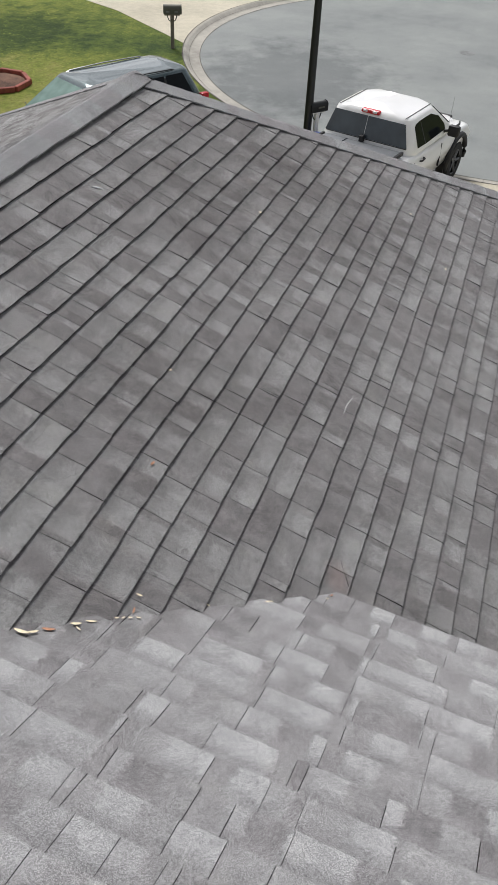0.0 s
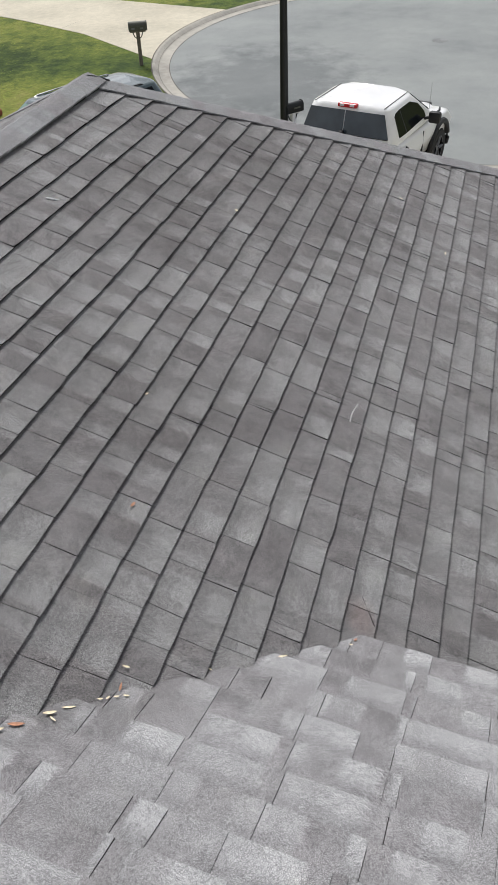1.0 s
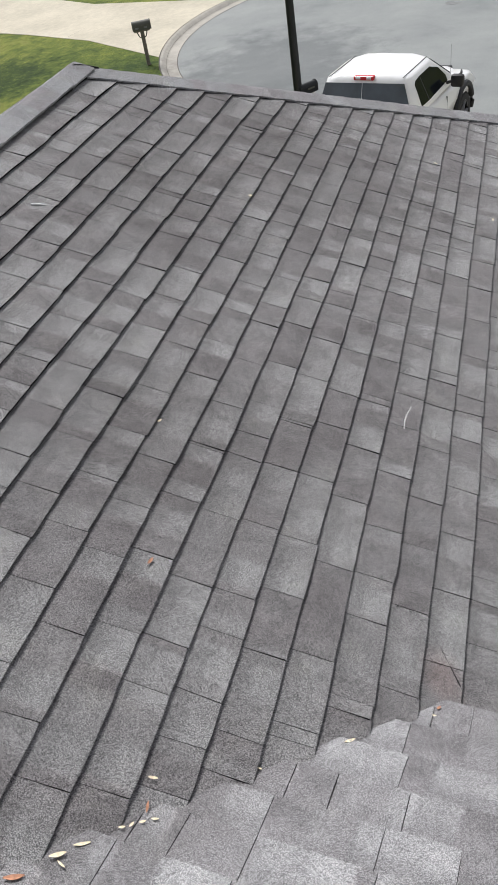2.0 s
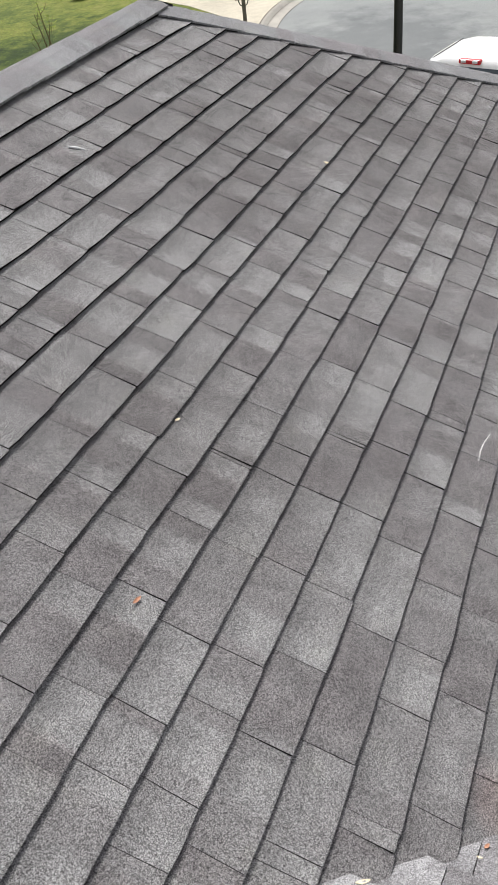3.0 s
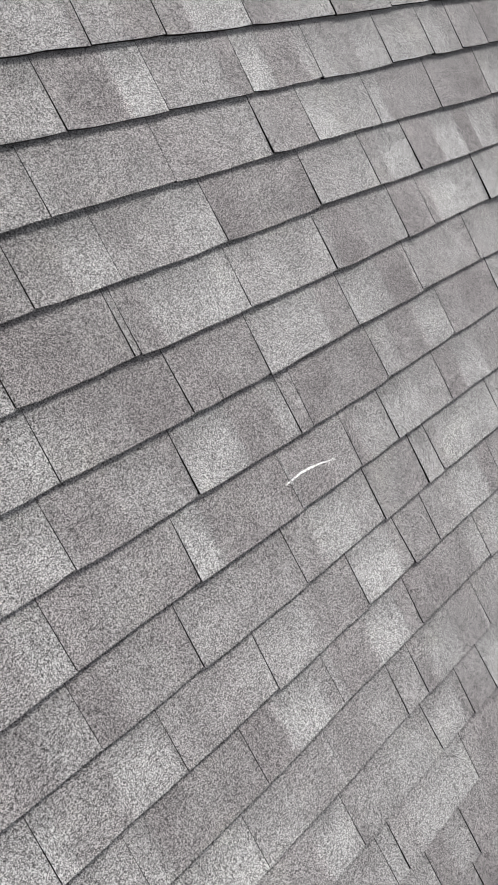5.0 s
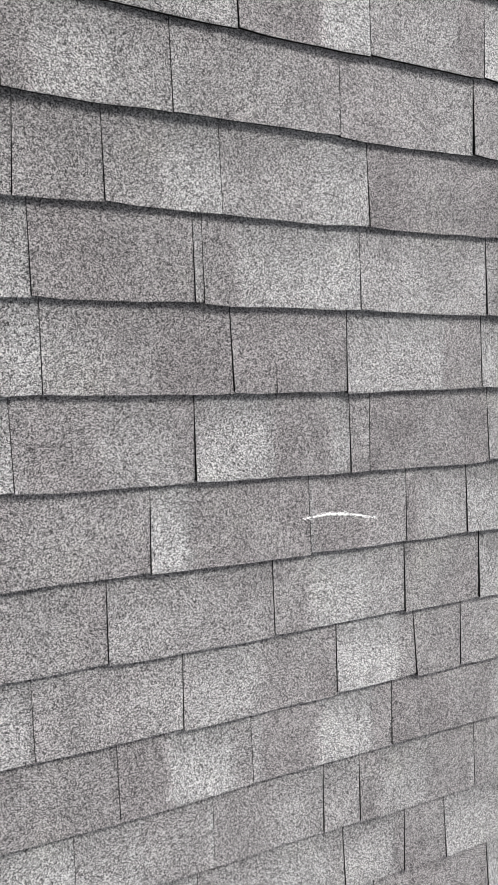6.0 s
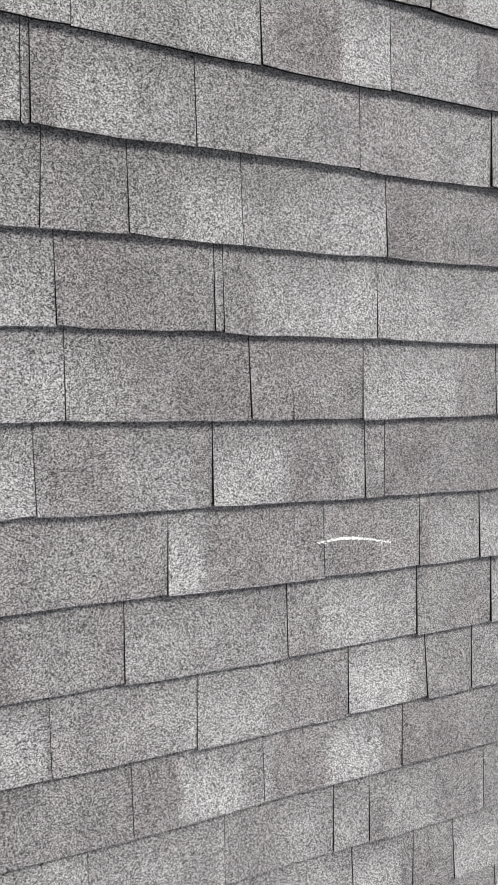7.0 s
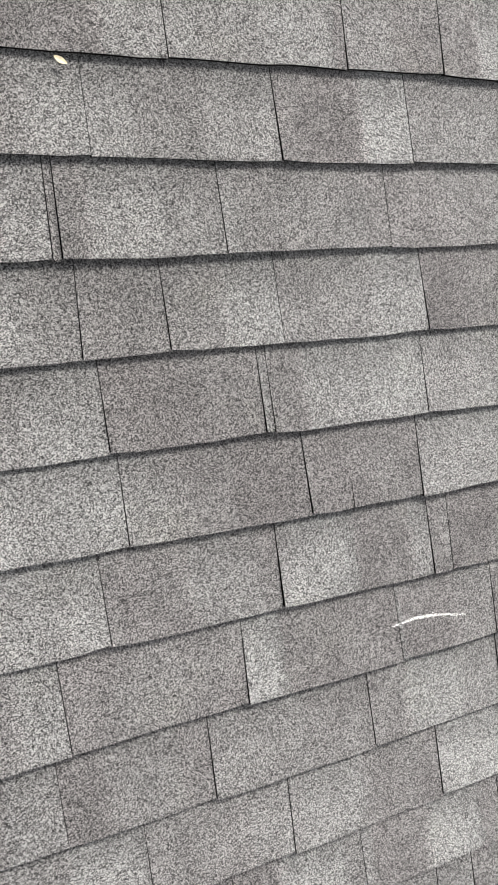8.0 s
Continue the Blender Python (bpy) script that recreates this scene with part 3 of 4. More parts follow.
class House:
    """The glazed upper body of a vehicle: a frustum between belt and roof outlines."""

    def __init__(self, b, r):
        self.b, self.r = b, r           # (x_rear, x_front, half width, z)

    def side(self, x, f, s):
        b, r = self.b, self.r
        x0, x1 = b[0] + (r[0] - b[0]) * f, b[1] + (r[1] - b[1]) * f
        return (x0 + (x1 - x0) * x, s * (b[2] + (r[2] - b[2]) * f), b[3] + (r[3] - b[3]) * f)

    def end(self, y, f, front):
        b, r = self.b, self.r
        i = 1 if front else 0
        hw = b[2] + (r[2] - b[2]) * f
        return (b[i] + (r[i] - b[i]) * f, y * hw, b[3] + (r[3] - b[3]) * f)

    def side_out(self, s):
        return (0, s * (self.r[3] - self.b[3]), self.b[2] - self.r[2])

    def end_out(self, front):
        i = 1 if front else 0
        d = self.b[i] - self.r[i]
        return ((1 if front else -1) * (self.r[3] - self.b[3]), 0, abs(d))

    def shell(self, rad=0.14, crown=0.05):
        b, r = self.b, self.r
        return loft([round_ring(*b[:3], b[3] - 0.06, rad), round_ring(*b, rad), round_ring(*r[:3], r[3], rad),
                     round_ring(r[0] + 0.03, r[1] - 0.04, r[2] - 0.035, r[3] + 0.03, rad, crown=crown * 0.3),
                     round_ring(r[0] + 0.09, r[1] - 0.12, r[2] - 0.11, r[3] + 0.045, rad, crown=crown * 0.7),
                     round_ring(r[0] + 0.3, r[1] - 0.35, r[2] * 0.45, r[3] + 0.05, rad, crown=crown)])


def pickup():
    t = tagged(new("pickup_truck"), "white pickup truck with dark glass, parked on the concrete driveway", "pickup truck")
    hw = 1.03
    nose = lambda x: -0.2 * max(0.0, min(1.0, (x - 1.75) / 0.5))
    body = [round_ring(-2.1, 3.3, 0.86, 0.42, 0.2), round_ring(-2.13, 3.35, 0.95, 0.55, 0.22), round_ring(-2.13, 3.37, hw, 0.85, 0.24),
            round_ring(-2.12, 3.3, hw, 1.1, 0.25, lift=nose), round_ring(-2.1, 3.15, 1.005, 1.24, 0.25, lift=nose), round_ring(-2.06, 3.0, 0.965, 1.285, 0.25, crown=0.01, lift=nose)]
    part("body", loft(body), M_WHITE, t, smooth=True)
    cab = House((0.0, 2.2, 0.985, 1.26), (0.12, 1.45, 0.8, 1.77))
    part("cab", cab.shell(0.27, 0.13), M_WHITE, t, smooth=True)
    g = cab.end
    for y0, y1 in ((-0.91, 0.035), (0.05, 0.91)):
        panel([g(y0, 0.17, 0), g(y0, 0.95, 0), g(y1, 0.95, 0), g(y1, 0.17, 0)], cab.end_out(0), M_REAR_GLASS, t, "rear_window", "dark tinted rear glass")
    panel([g(-0.9, 0.14, 0), g(-0.9, 0.165, 0), g(0.9, 0.165, 0), g(0.9, 0.14, 0)], cab.end_out(0), M_BLACK, t, "window_seal")
    panel([g(-0.88, 0.08, 1), g(-0.84, 0.92, 1), g(0.84, 0.92, 1), g(0.88, 0.08, 1)], cab.end_out(1), M_GLASS, t, "windshield")
    for s in (-1, 1):
        q = cab.side
        panel([q(0.15, 0.08, s), q(0.16, 0.78, s), q(0.2, 0.86, s), q(0.34, 0.9, s), q(0.31, 0.06, s)], cab.side_out(s), M_GLASS, t, "side_window", "dark tinted side glass")
        panel([q(0.325, 0.06, s), q(0.355, 0.9, s), q(0.7, 0.9, s), q(0.84, 0.68, s), q(0.83, 0.3, s), q(0.78, 0.1, s)], cab.side_out(s), M_GLASS, t, "side_window", "dark tinted side glass")
        panel([q(0.31, 0.06, s), q(0.34, 0.9, s), q(0.355, 0.9, s), q(0.325, 0.06, s)], cab.side_out(s), M_BLACK, t, "pillar")
        for x in (0.42,):
            hb = bmesh.new()
            tube(hb, [(x, s * (hw - 0.01), 1.04), (x + 0.03, s * (hw + 0.035), 1.05), (x + 0.15, s * (hw + 0.035), 1.06), (x + 0.18, s * (hw - 0.01), 1.06)], 0.018, 8)
            part("door_handle", hb, M_BLACK, t, smooth=True)
        for x in (0.16, 1.5):
            part("door_seam", boxm(x - 0.003, x + 0.003, s * (hw - 0.02) - 0.021, s * (hw - 0.02) + 0.021, 0.62, 1.08), M_BLACK, t)
        mb = bmesh.new()
        box(mb, 1.54, 1.67, s * 1.06 if s > 0 else -1.3, 1.3 if s > 0 else -1.06, 1.22, 1.44, bevel=0.045)
        tube(mb, [(1.6, s * 0.93, 1.27), (1.6, s * 1.1, 1.33)], 0.03, 8)
        part("mirror", mb, M_BLACK, t, "black door mirror", smooth=True)
        for x in (-1.25, 2.48):
            fb = bmesh.new()
            arc = [(x + 0.5 * math.cos(radians(k)), s * (hw + 0.0), 0.45 + 0.53 * math.sin(radians(k))) for k in range(-8, 189, 14)]
            tube(fb, arc, [0.035] + [0.06] * (len(arc) - 2) + [0.035], 8)
            part("fender_flare", fb, M_BLACK, t, "black fender flare", smooth=True)
            dk = bmesh.new()
            tube(dk, [(x, s * (hw - 0.22), 0.42), (x, s * (hw - 0.06), 0.42)], 0.47, 28)
            part("wheel_well", dk, M_BLACK, t)
            wheel(t, x, s * 0.91, 0.42, 0.27, s)
        rb = bmesh.new()
        tube(rb, [(cab.r[0] + 0.06, s * 0.69, 1.822), (cab.r[1] - 0.12, s * 0.69, 1.822)], 0.006, 6)
        part("roof_ditch", rb, M_BLACK, t)
        lb = bmesh.new()
        box(lb, 3.15, 3.32, s * 0.55 - 0.18 if s > 0 else -0.9, 0.9 if s > 0 else -0.37, 0.78, 0.95, bevel=0.03)
        part("headlight", lb, M_CLEAR, t)
        lb = box(bmesh.new(), -2.14, -2.05, s * 0.86 - 0.08, s * 0.86 + 0.08, 0.8, 1.12, bevel=0.02)
        part("taillight", lb, M_RED, t)
    light = part("brake_light", boxm(0.09, 0.2, -0.19, 0.19, 1.79, 1.862, bevel=0.02), M_RED, t, "red high brake lamp")
    for s in (-0.1, 0.1):
        part("lens", boxm(0.083, 0.1, s - 0.045, s + 0.045, 1.813, 1.85, bevel=0.004), M_CLEAR, light)
    part("bed_cover", boxm(-2.0, -0.06, -0.8, 0.8, 1.25, 1.31, bevel=0.02), M_TONNEAU, t, "grey bed cover", smooth=True)
    for s in (-1, 1):
        part("bed_rail", boxm(-2.02, -0.08, s * 0.84 - 0.03, s * 0.84 + 0.03, 1.26, 1.325, bevel=0.012), M_BLACK, t)
    part("latch", boxm(-0.1, -0.0, 0.0, 0.08, 1.3, 1.42, bevel=0.01), M_BLACK, t)
    part("strap", boxm(-0.5, -0.1, 0.3, 0.33, 1.305, 1.32), M_CHROME, t)
    # hood with a raised middle, black grille guard
    hb = loft([round_ring(2.0, 3.1, 0.72, 1.05, 0.2), round_ring(2.0, 3.05, 0.66, 1.11, 0.2, crown=0.02), round_ring(2.1, 2.9, 0.4, 1.13, 0.2, crown=0.02)])
    part("hood", hb, M_WHITE, t, smooth=True)
    part("grille", boxm(3.25, 3.38, -0.5, 0.5, 0.75, 1.05, bevel=0.03), M_BLACK, t)
    part("bumper", boxm(3.2, 3.45, -0.9, 0.9, 0.45, 0.68, bevel=0.05), M_BLACK, t)
    part("bumper", boxm(-2.28, -2.1, -0.9, 0.9, 0.5, 0.68, bevel=0.04), M_CHROME, t)
    gb = bmesh.new()
    tube(gb, [(2.0, -0.86, 1.2), (2.35, -0.9, 1.12), (2.75, -0.88, 1.1), (3.0, -0.8, 1.07)], 0.022, 8)
    part("hood_trim", gb, M_BLACK, t)
    ab = bmesh.new()
    tube(ab, [(2.2, -0.84, 1.0), (2.19, -0.85, 1.4), (2.18, -0.86, 1.78)], [0.005, 0.003, 0.0015], 6)
    part("antenna", ab, M_BLACK, t)
    return t


truck = pickup()
truck.matrix_world = pose(12.22, 2.28, 0.02, 0, 0, -14.5) @ Matrix.Scale(1.04, 4)


def suv():
    c = tagged(new("suv"), "silver-blue sport utility car with roof rails and green-reflecting windshield", "car")
    hw = 0.92
    body = [round_ring(0.1, 4.6, 0.8, 0.28, 0.25), round_ring(0.02, 4.68, 0.88, 0.45, 0.3), round_ring(0.0, 4.7, hw, 0.7, 0.35),
            round_ring(0.03, 4.62, 0.91, 0.9, 0.4, lift=lambda x: -0.03 * max(0, x - 3.6)), round_ring(0.08, 4.45, 0.86, 1.0, 0.4, lift=lambda x: -0.08 * max(0, x - 3.4)),
            round_ring(0.15, 4.2, 0.8, 1.03, 0.4, lift=lambda x: -0.09 * max(0, x - 3.3))]
    part("body", loft(body), M_SILVER, c, smooth=True)
    cab = House((0.12, 4.0, 0.88, 1.0), (0.42, 3.15, 0.68, 1.6))
    part("cabin", cab.shell(0.2, 0.06), M_SILVER, c, smooth=True)
    g, q = cab.end, cab.side
    panel([g(-0.86, 0.06, 1), g(-0.8, 0.97, 1), g(0.8, 0.97, 1), g(0.86, 0.06, 1)], cab.end_out(1), M_WINDSHIELD, c, "windshield", "windshield with green reflection painted in")
    panel([g(-0.82, 0.12, 0), g(-0.76, 0.9, 0), g(0.76, 0.9, 0), g(0.82, 0.12, 0)], cab.end_out(0), M_GLASS, c, "rear_window")
    for s in (-1, 1):
        for x0, x1, x2, x3 in ((0.07, 0.09, 0.26, 0.26), (0.28, 0.28, 0.5, 0.5), (0.52, 0.52, 0.8, 0.86)):
            panel([q(x0, 0.05, s), q(x1, 0.95, s), q(x2, 0.95, s), q(x3, 0.05, s)], cab.side_out(s), M_GLASS, c, "side_window", "dark side glass")
        panel([q(0.26, 0.1, s), q(0.26, 0.88, s), q(0.28, 0.88, s), q(0.28, 0.1, s)], cab.side_out(s), M_BLACK, c, "pillar")
        panel([q(0.5, 0.1, s), q(0.5, 0.88, s), q(0.52, 0.88, s), q(0.52, 0.1, s)], cab.side_out(s), M_BLACK, c, "pillar")
        rb = bmesh.new()
        tube(rb, [(0.8, s * 0.61, 1.62), (0.9, s * 0.615, 1.655), (1.9, s * 0.615, 1.672), (2.8, s * 0.605, 1.65), (2.95, s * 0.6, 1.61)], 0.014, 8)
        part("roof_rail", rb, M_CHROME if s < 0 else M_BLACK, c, "roof rail", smooth=True)
        part("taillight", boxm(0.0, 0.2, s * 0.82 - 0.07, s * 0.82 + 0.07, 0.86, 1.08, bevel=0.03), M_RED, c, "red tail lamp", smooth=True)
        part("headlight", boxm(4.3, 4.62, s * 0.68 - 0.16, s * 0.68 + 0.16, 0.68, 0.82, bevel=0.04), M_CLEAR, c, smooth=True)
        part("mirror", boxm(3.25, 3.4, s * 1.0 - 0.1, s * 1.0 + 0.1, 0.98, 1.14, bevel=0.04), M_SILVER, c, smooth=True)
        for x in (0.95, 3.75):
            dk = bmesh.new()
            tube(dk, [(x, s * 0.7, 0.36), (x, s * (hw + 0.008), 0.36)], 0.41, 28)
            part("wheel_well", dk, M_BLACK, c)
            wheel(c, x, s * 0.84, 0.35, 0.22, s)
        wb = bmesh.new()
        tube(wb, [(4.0, s * 0.5 + 0.1, 1.03), (3.86, s * 0.5 - 0.35, 1.09)], 0.01, 6)
        part("wiper", wb, M_BLACK, c)
    return c


car = suv()
car.matrix_world = pose(15.02, 7.28, 0.0, 0, 0, 151.2)


# ---- mailboxes, pole, planter ----
def mailbox_thing(label, post_mat, box_mat, post_h, bracket):
    m = tagged(new("mailbox"), label, "mailbox")
    part("post", boxm(-0.055, 0.055, -0.055, 0.055, -0.1, post_h, bevel=0.008), post_mat, m)
    prof = [(-0.11, 0.0), (0.11, 0.0), (0.11, 0.14)] + [(0.11 * math.cos(radians(a)), 0.14 + 0.11 * math.sin(radians(a))) for a in range(15, 180, 15)] + [(-0.11, 0.14)]
    body = loft([[(x, y, post_h + z) for y, z in prof] for x in (-0.27, -0.26, 0.26, 0.27)])
    part("box", body, box_mat, m, smooth=True)
    part("door", loft([[(x, y * s, post_h + 0.005 + z * s) for y, z in prof] for x, s in ((0.272, 1.04), (0.288, 1.04), (0.294, 0.96))]), box_mat, m)
    part("flag", boxm(-0.05, 0.16, -0.128, -0.12, post_h + 0.1, post_h + 0.14), M_BOX, m)
    part("arm", boxm(-0.24, 0.24, -0.05, 0.05, post_h - 0.05, post_h - 0.002, bevel=0.006), post_mat, m)
    if bracket:
        for s in (-1, 1):
            cb = bmesh.new()
            tube(cb, [(s * 0.05, 0, post_h - 0.22), (s * 0.1, 0, post_h - 0.19), (s * 0.13, 0, post_h - 0.12), (s * 0.15, 0, post_h - 0.05)], 0.016, 8)
            part("bracket", cb, box_mat, m, smooth=True)
    return m


near_box = mailbox_thing("black metal mailbox on a white post beside the street pole", M_WHITEPOST, M_POLE, 0.98, True)
near_box.matrix_world = pose(15.16, 4.0, 0.0, 0, 0, -38) @ Matrix.Scale(0.86, 4)
far_box = mailbox_thing("dark bronze mailbox on a weathered wooden post by the kerb", M_WOOD, M_BOX, 1.0, True)
for x in (-0.14, 0.12):
    part("bar", boxm(x - 0.05, x + 0.05, -0.116, -0.108, 1.05, 1.095), M_COVER, far_box, "pale marking bar")
far_box.matrix_world = pose(21.45, 10.4, 0.0, 2, 0, -63)

pole = tagged(new("street_pole"), "slim black painted metal pole standing behind the kerb", "pole")
bm = bmesh.new()
tube(bm, [(0, 0, -0.1), (0, 0, 1.5), (0, 0, 3.5), (0, 0, 5.5)], [0.098, 0.092, 0.08, 0.07], 16)
part("shaft", bm, M_POLE, pole, smooth=True)
bm = bmesh.new()
tube(bm, [(0, 0, -0.05), (0, 0, 0.1), (0, 0, 0.16)], [0.2, 0.19, 0.11], 16)
part("base", bm, M_POLE, pole, smooth=True)
pole.location = (15.0, 4.16, 0.0)

bin_ = tagged(new("bin"), "small blue plastic bin standing near the mailbox", "bin")
part("body", loft([round_ring(-0.2, 0.2, 0.15, 0.0, 0.05), round_ring(-0.26, 0.26, 0.2, 0.42, 0.06)]), M_BLUE, bin_)
part("lid", loft([round_ring(-0.29, 0.29, 0.23, 0.42, 0.06), round_ring(-0.29, 0.29, 0.23, 0.46, 0.06), round_ring(-0.24, 0.24, 0.18, 0.48, 0.05)]), M_BLUE, bin_)
bin_.matrix_world = pose(14.72, 3.78, 0.0, 0, 0, 20) @ Matrix.Scale(0.95, 4)

planter = tagged(new("planter_bed"), "octagonal flower bed edged with red blocks and filled with bark mulch", "planter")
bm = bmesh.new()
ring = [[bm.verts.new((r * math.cos(k * math.pi / 16), r * math.sin(k * math.pi / 16), h + 0.02 * noise.noise(Vector((r * 3, k, 0))))) for k in range(32)] for r, h in ((0.84, 0.04), (0.55, 0.09), (0.25, 0.12))]
for q, w in zip(ring, ring[1:]):
    for k in range(32):
        bm.faces.new((q[k], q[(k + 1) % 32], w[(k + 1) % 32], w[k]))
bm.faces.new(ring[-1])
part("mulch", bm, M_MULCH, planter, "reddish bark mulch", smooth=True)
brick = boxm(-0.06, 0.06, -0.355, 0.355, 0.0, 0.14, bevel=0.022)
first = part("brick", brick, M_BRICK, planter)
first.matrix_local = pose(0.9, 0, 0)
for k in range(1, 8):
    b = new("brick", first.data)
    b.parent = planter
    a = 360 * k / 8
    b.matrix_local = pose(0.9 * math.cos(radians(a)), 0.9 * math.sin(radians(a)), rng.uniform(-0.015, 0.01), 0, rng.uniform(-2, 2), a + rng.uniform(-1, 1))
planter.location = (15.9, 13.35, 0.0)

shrub = tagged(new("shrub"), "thin dry shrub with bare upright stalks growing from the brick bed", "shrub")
for k, (dx, dy, lx, ly, h) in enumerate(((0, 0, 0.1, 0.3, 1.9), (0.1, -0.08, -0.1, 0.15, 2.1), (-0.1, 0.1, 0.3, -0.1, 1.7), (0.05, 0.12, -0.25, 0.2, 1.5))):
    sb = bmesh.new()
    path = [(dx + lx * (f ** 1.5) + 0.03 * math.sin(5 * f + k), dy + ly * (f ** 1.5), h * f) for f in (0, 0.15, 0.3, 0.5, 0.7, 0.85, 1.0)]
    tube(sb, path, [0.035, 0.03, 0.026, 0.02, 0.015, 0.011, 0.006], 7)
    for q in range(3):
        f = 0.72 + 0.09 * q
        p = Vector(path[-1]) * f + Vector(path[0]) * (1 - f)
        a = q * 2.1 + k
        tube(sb, [p, p + Vector((0.12 * math.cos(a), 0.12 * math.sin(a), 0.1)), p + Vector((0.2 * math.cos(a), 0.2 * math.sin(a), 0.24))], [0.009, 0.006, 0.003], 5)
    stalk = part("stalk", sb, M_STALK, shrub, smooth=True)
    lb = bmesh.new()
    for q in range(26):
        a, r = rng.uniform(0, 6.28), rng.uniform(0.02, 0.22)
        c = Vector(path[-1]) * rng.uniform(0.86, 1.06) + Vector((r * math.cos(a), r * math.sin(a), rng.uniform(-0.1, 0.08)))
        d, e = Vector((math.cos(a), math.sin(a), rng.uniform(-0.6, 0.6))) * 0.05, Vector((-math.sin(a), math.cos(a), 0.3)) * 0.018
        lb.faces.new([lb.verts.new(p) for p in (c - d, c + e, c + d, c - e)])
    part("leaves", lb, M_BLADE, stalk)
shrub.location = (15.75, 13.3, 0.08)

# pale post beyond the neighbour's driveway, dry clump at the driveway's edge
marker = tagged(new("marker_post"), "short pale blue-grey round post standing in the grass", "post")
bm = bmesh.new()
tube(bm, [(0, 0, -0.1), (0, 0, 1.15)], 0.085, 14)
part("shaft", bm, M_PIPE, marker, smooth=True)
bm = bmesh.new()
tube(bm, [(0, 0, 1.15), (0, 0, 1.19), (0, 0, 1.21)], [0.1, 0.1, 0.07], 14)
part("cap", bm, M_PIPE, marker, smooth=True)
marker.location = (30.77, 12.07, 0.0)

clump = tagged(new("plant_clump"), "low dry plant clump at the edge of the driveway", "plant")
for k in range(9):
    cb = bmesh.new()
    a0 = k * 0.7
    for q in range(24):
        a, r, h = a0 + rng.uniform(-0.5, 0.5), rng.uniform(0.05, 0.45), rng.uniform(0.1, 0.28)
        d, e = Vector((math.cos(a), math.sin(a), 0)), Vector((-math.sin(a), math.cos(a), 0)) * 0.03
        p0, p1, p2 = d * r * 0.2, d * r * 0.7 + Vector((0, 0, h)), d * r * 1.2 + Vector((0, 0, h * 0.75))
        cb.faces.new([cb.verts.new(p) for p in (p0 - e * 0.4, p0 + e * 0.4, p1 + e, p1 - e)])
        cb.faces.new([cb.verts.new(p) for p in (p1 - e, p1 + e, p2)])
    part("leaves", cb, M_STALK if k % 3 else M_BLADE, clump)
clump.location = (26.45, 19.45, 0.0)


# ---- loose bits on the roof ----
SLOPE_A = pose(0, 0, Z0, 22.6)          # the wing's slope: x along the courses, y uphill, z out of it
EXPO = 0.143                           # exposure of a course


def leaf_thing(label, mat, place, size, turn, curl=0.14):
    """A dry leaf, a lens outline curled along its rib."""
    bm = bmesh.new()
    n = 7
    rows = []
    for i in range(n):
        f = i / (n - 1)
        w = math.sin(math.pi * min(0.97, max(0.05, f))) ** 0.8 * size[1] / 2
        y = (f - 0.5) * size[0]
        z = curl * size[1] * (0.4 + 0.5 * math.cos(f * 6))
        rows.append([bm.verts.new((w * s, y, z + abs(s) * curl * size[1])) for s in (-1, 0, 1)])
    for a, b in zip(rows, rows[1:]):
        for j in range(2):
            bm.faces.new((a[j], a[j + 1], b[j + 1], b[j]))
    res = bmesh.ops.extrude_face_region(bm, geom=list(bm.faces))
    for v in res["geom"]:
        if isinstance(v, bmesh.types.BMVert):
            v.co.z += 0.0012
    bmesh.ops.recalc_face_normals(bm, faces=bm.faces)
    ob = tagged(part("leaf", bm, mat), label, "leaf")
    ob.matrix_world = place @ pose(0, 0, 0, 0, 0, turn)
    return ob


def on_a(x, y, lift=0.014):
    return SLOPE_A @ pose(x, y, lift)


def on_b(x, y, lift=0.014):
    n = Vector((BM * BD.x, BM * BD.y, 1)).normalized()
    return Matrix.Translation((x, y, main_z(x, y))) @ n.to_track_quat("Z", "Y").to_matrix().to_4x4() @ pose(0, 0, lift)


CREAM, RUST = "small dry cream-coloured leaf lying on the grey shingles", "small dry rust-coloured leaf lying on the grey shingles"
LITTER = "dry leaves in the valley"
for x, y, a, b, turn, mat in (
        (-2.14, 0.79, 0.06, 0.026, 40, M_LEAF), (-2.12, 0.755, 0.04, 0.018, 80, M_LEAF), (-2.08, 0.717, 0.05, 0.022, 60, M_LEAF2), (-2.0, 0.652, 0.042, 0.02, 70, M_LEAF),
        (-2.02, 0.63, 0.03, 0.008, 10, M_LEAF), (-1.957, 0.611, 0.042, 0.014, 65, M_LEAF), (-1.887, 0.541, 0.018, 0.011, 60, M_LEAF), (-1.873, 0.521, 0.018, 0.01, 110, M_LEAF),
        (-1.858, 0.498, 0.018, 0.011, 70, M_LEAF), (-1.842, 0.471, 0.02, 0.01, 50, M_LEAF), (-1.612, 0.265, 0.014, 0.008, 20, M_LEAF), (-1.443, 0.045, 0.036, 0.014, 75, M_LEAF),
        (-1.272, -0.181, 0.014, 0.008, 40, M_LEAF), (-1.235, -0.192, 0.02, 0.013, 100, M_LEAF2)):
    tagged(leaf_thing(RUST if mat is M_LEAF2 else CREAM, mat, on_b(x, y), (a, b * 0.75), turn + 60), group=LITTER)
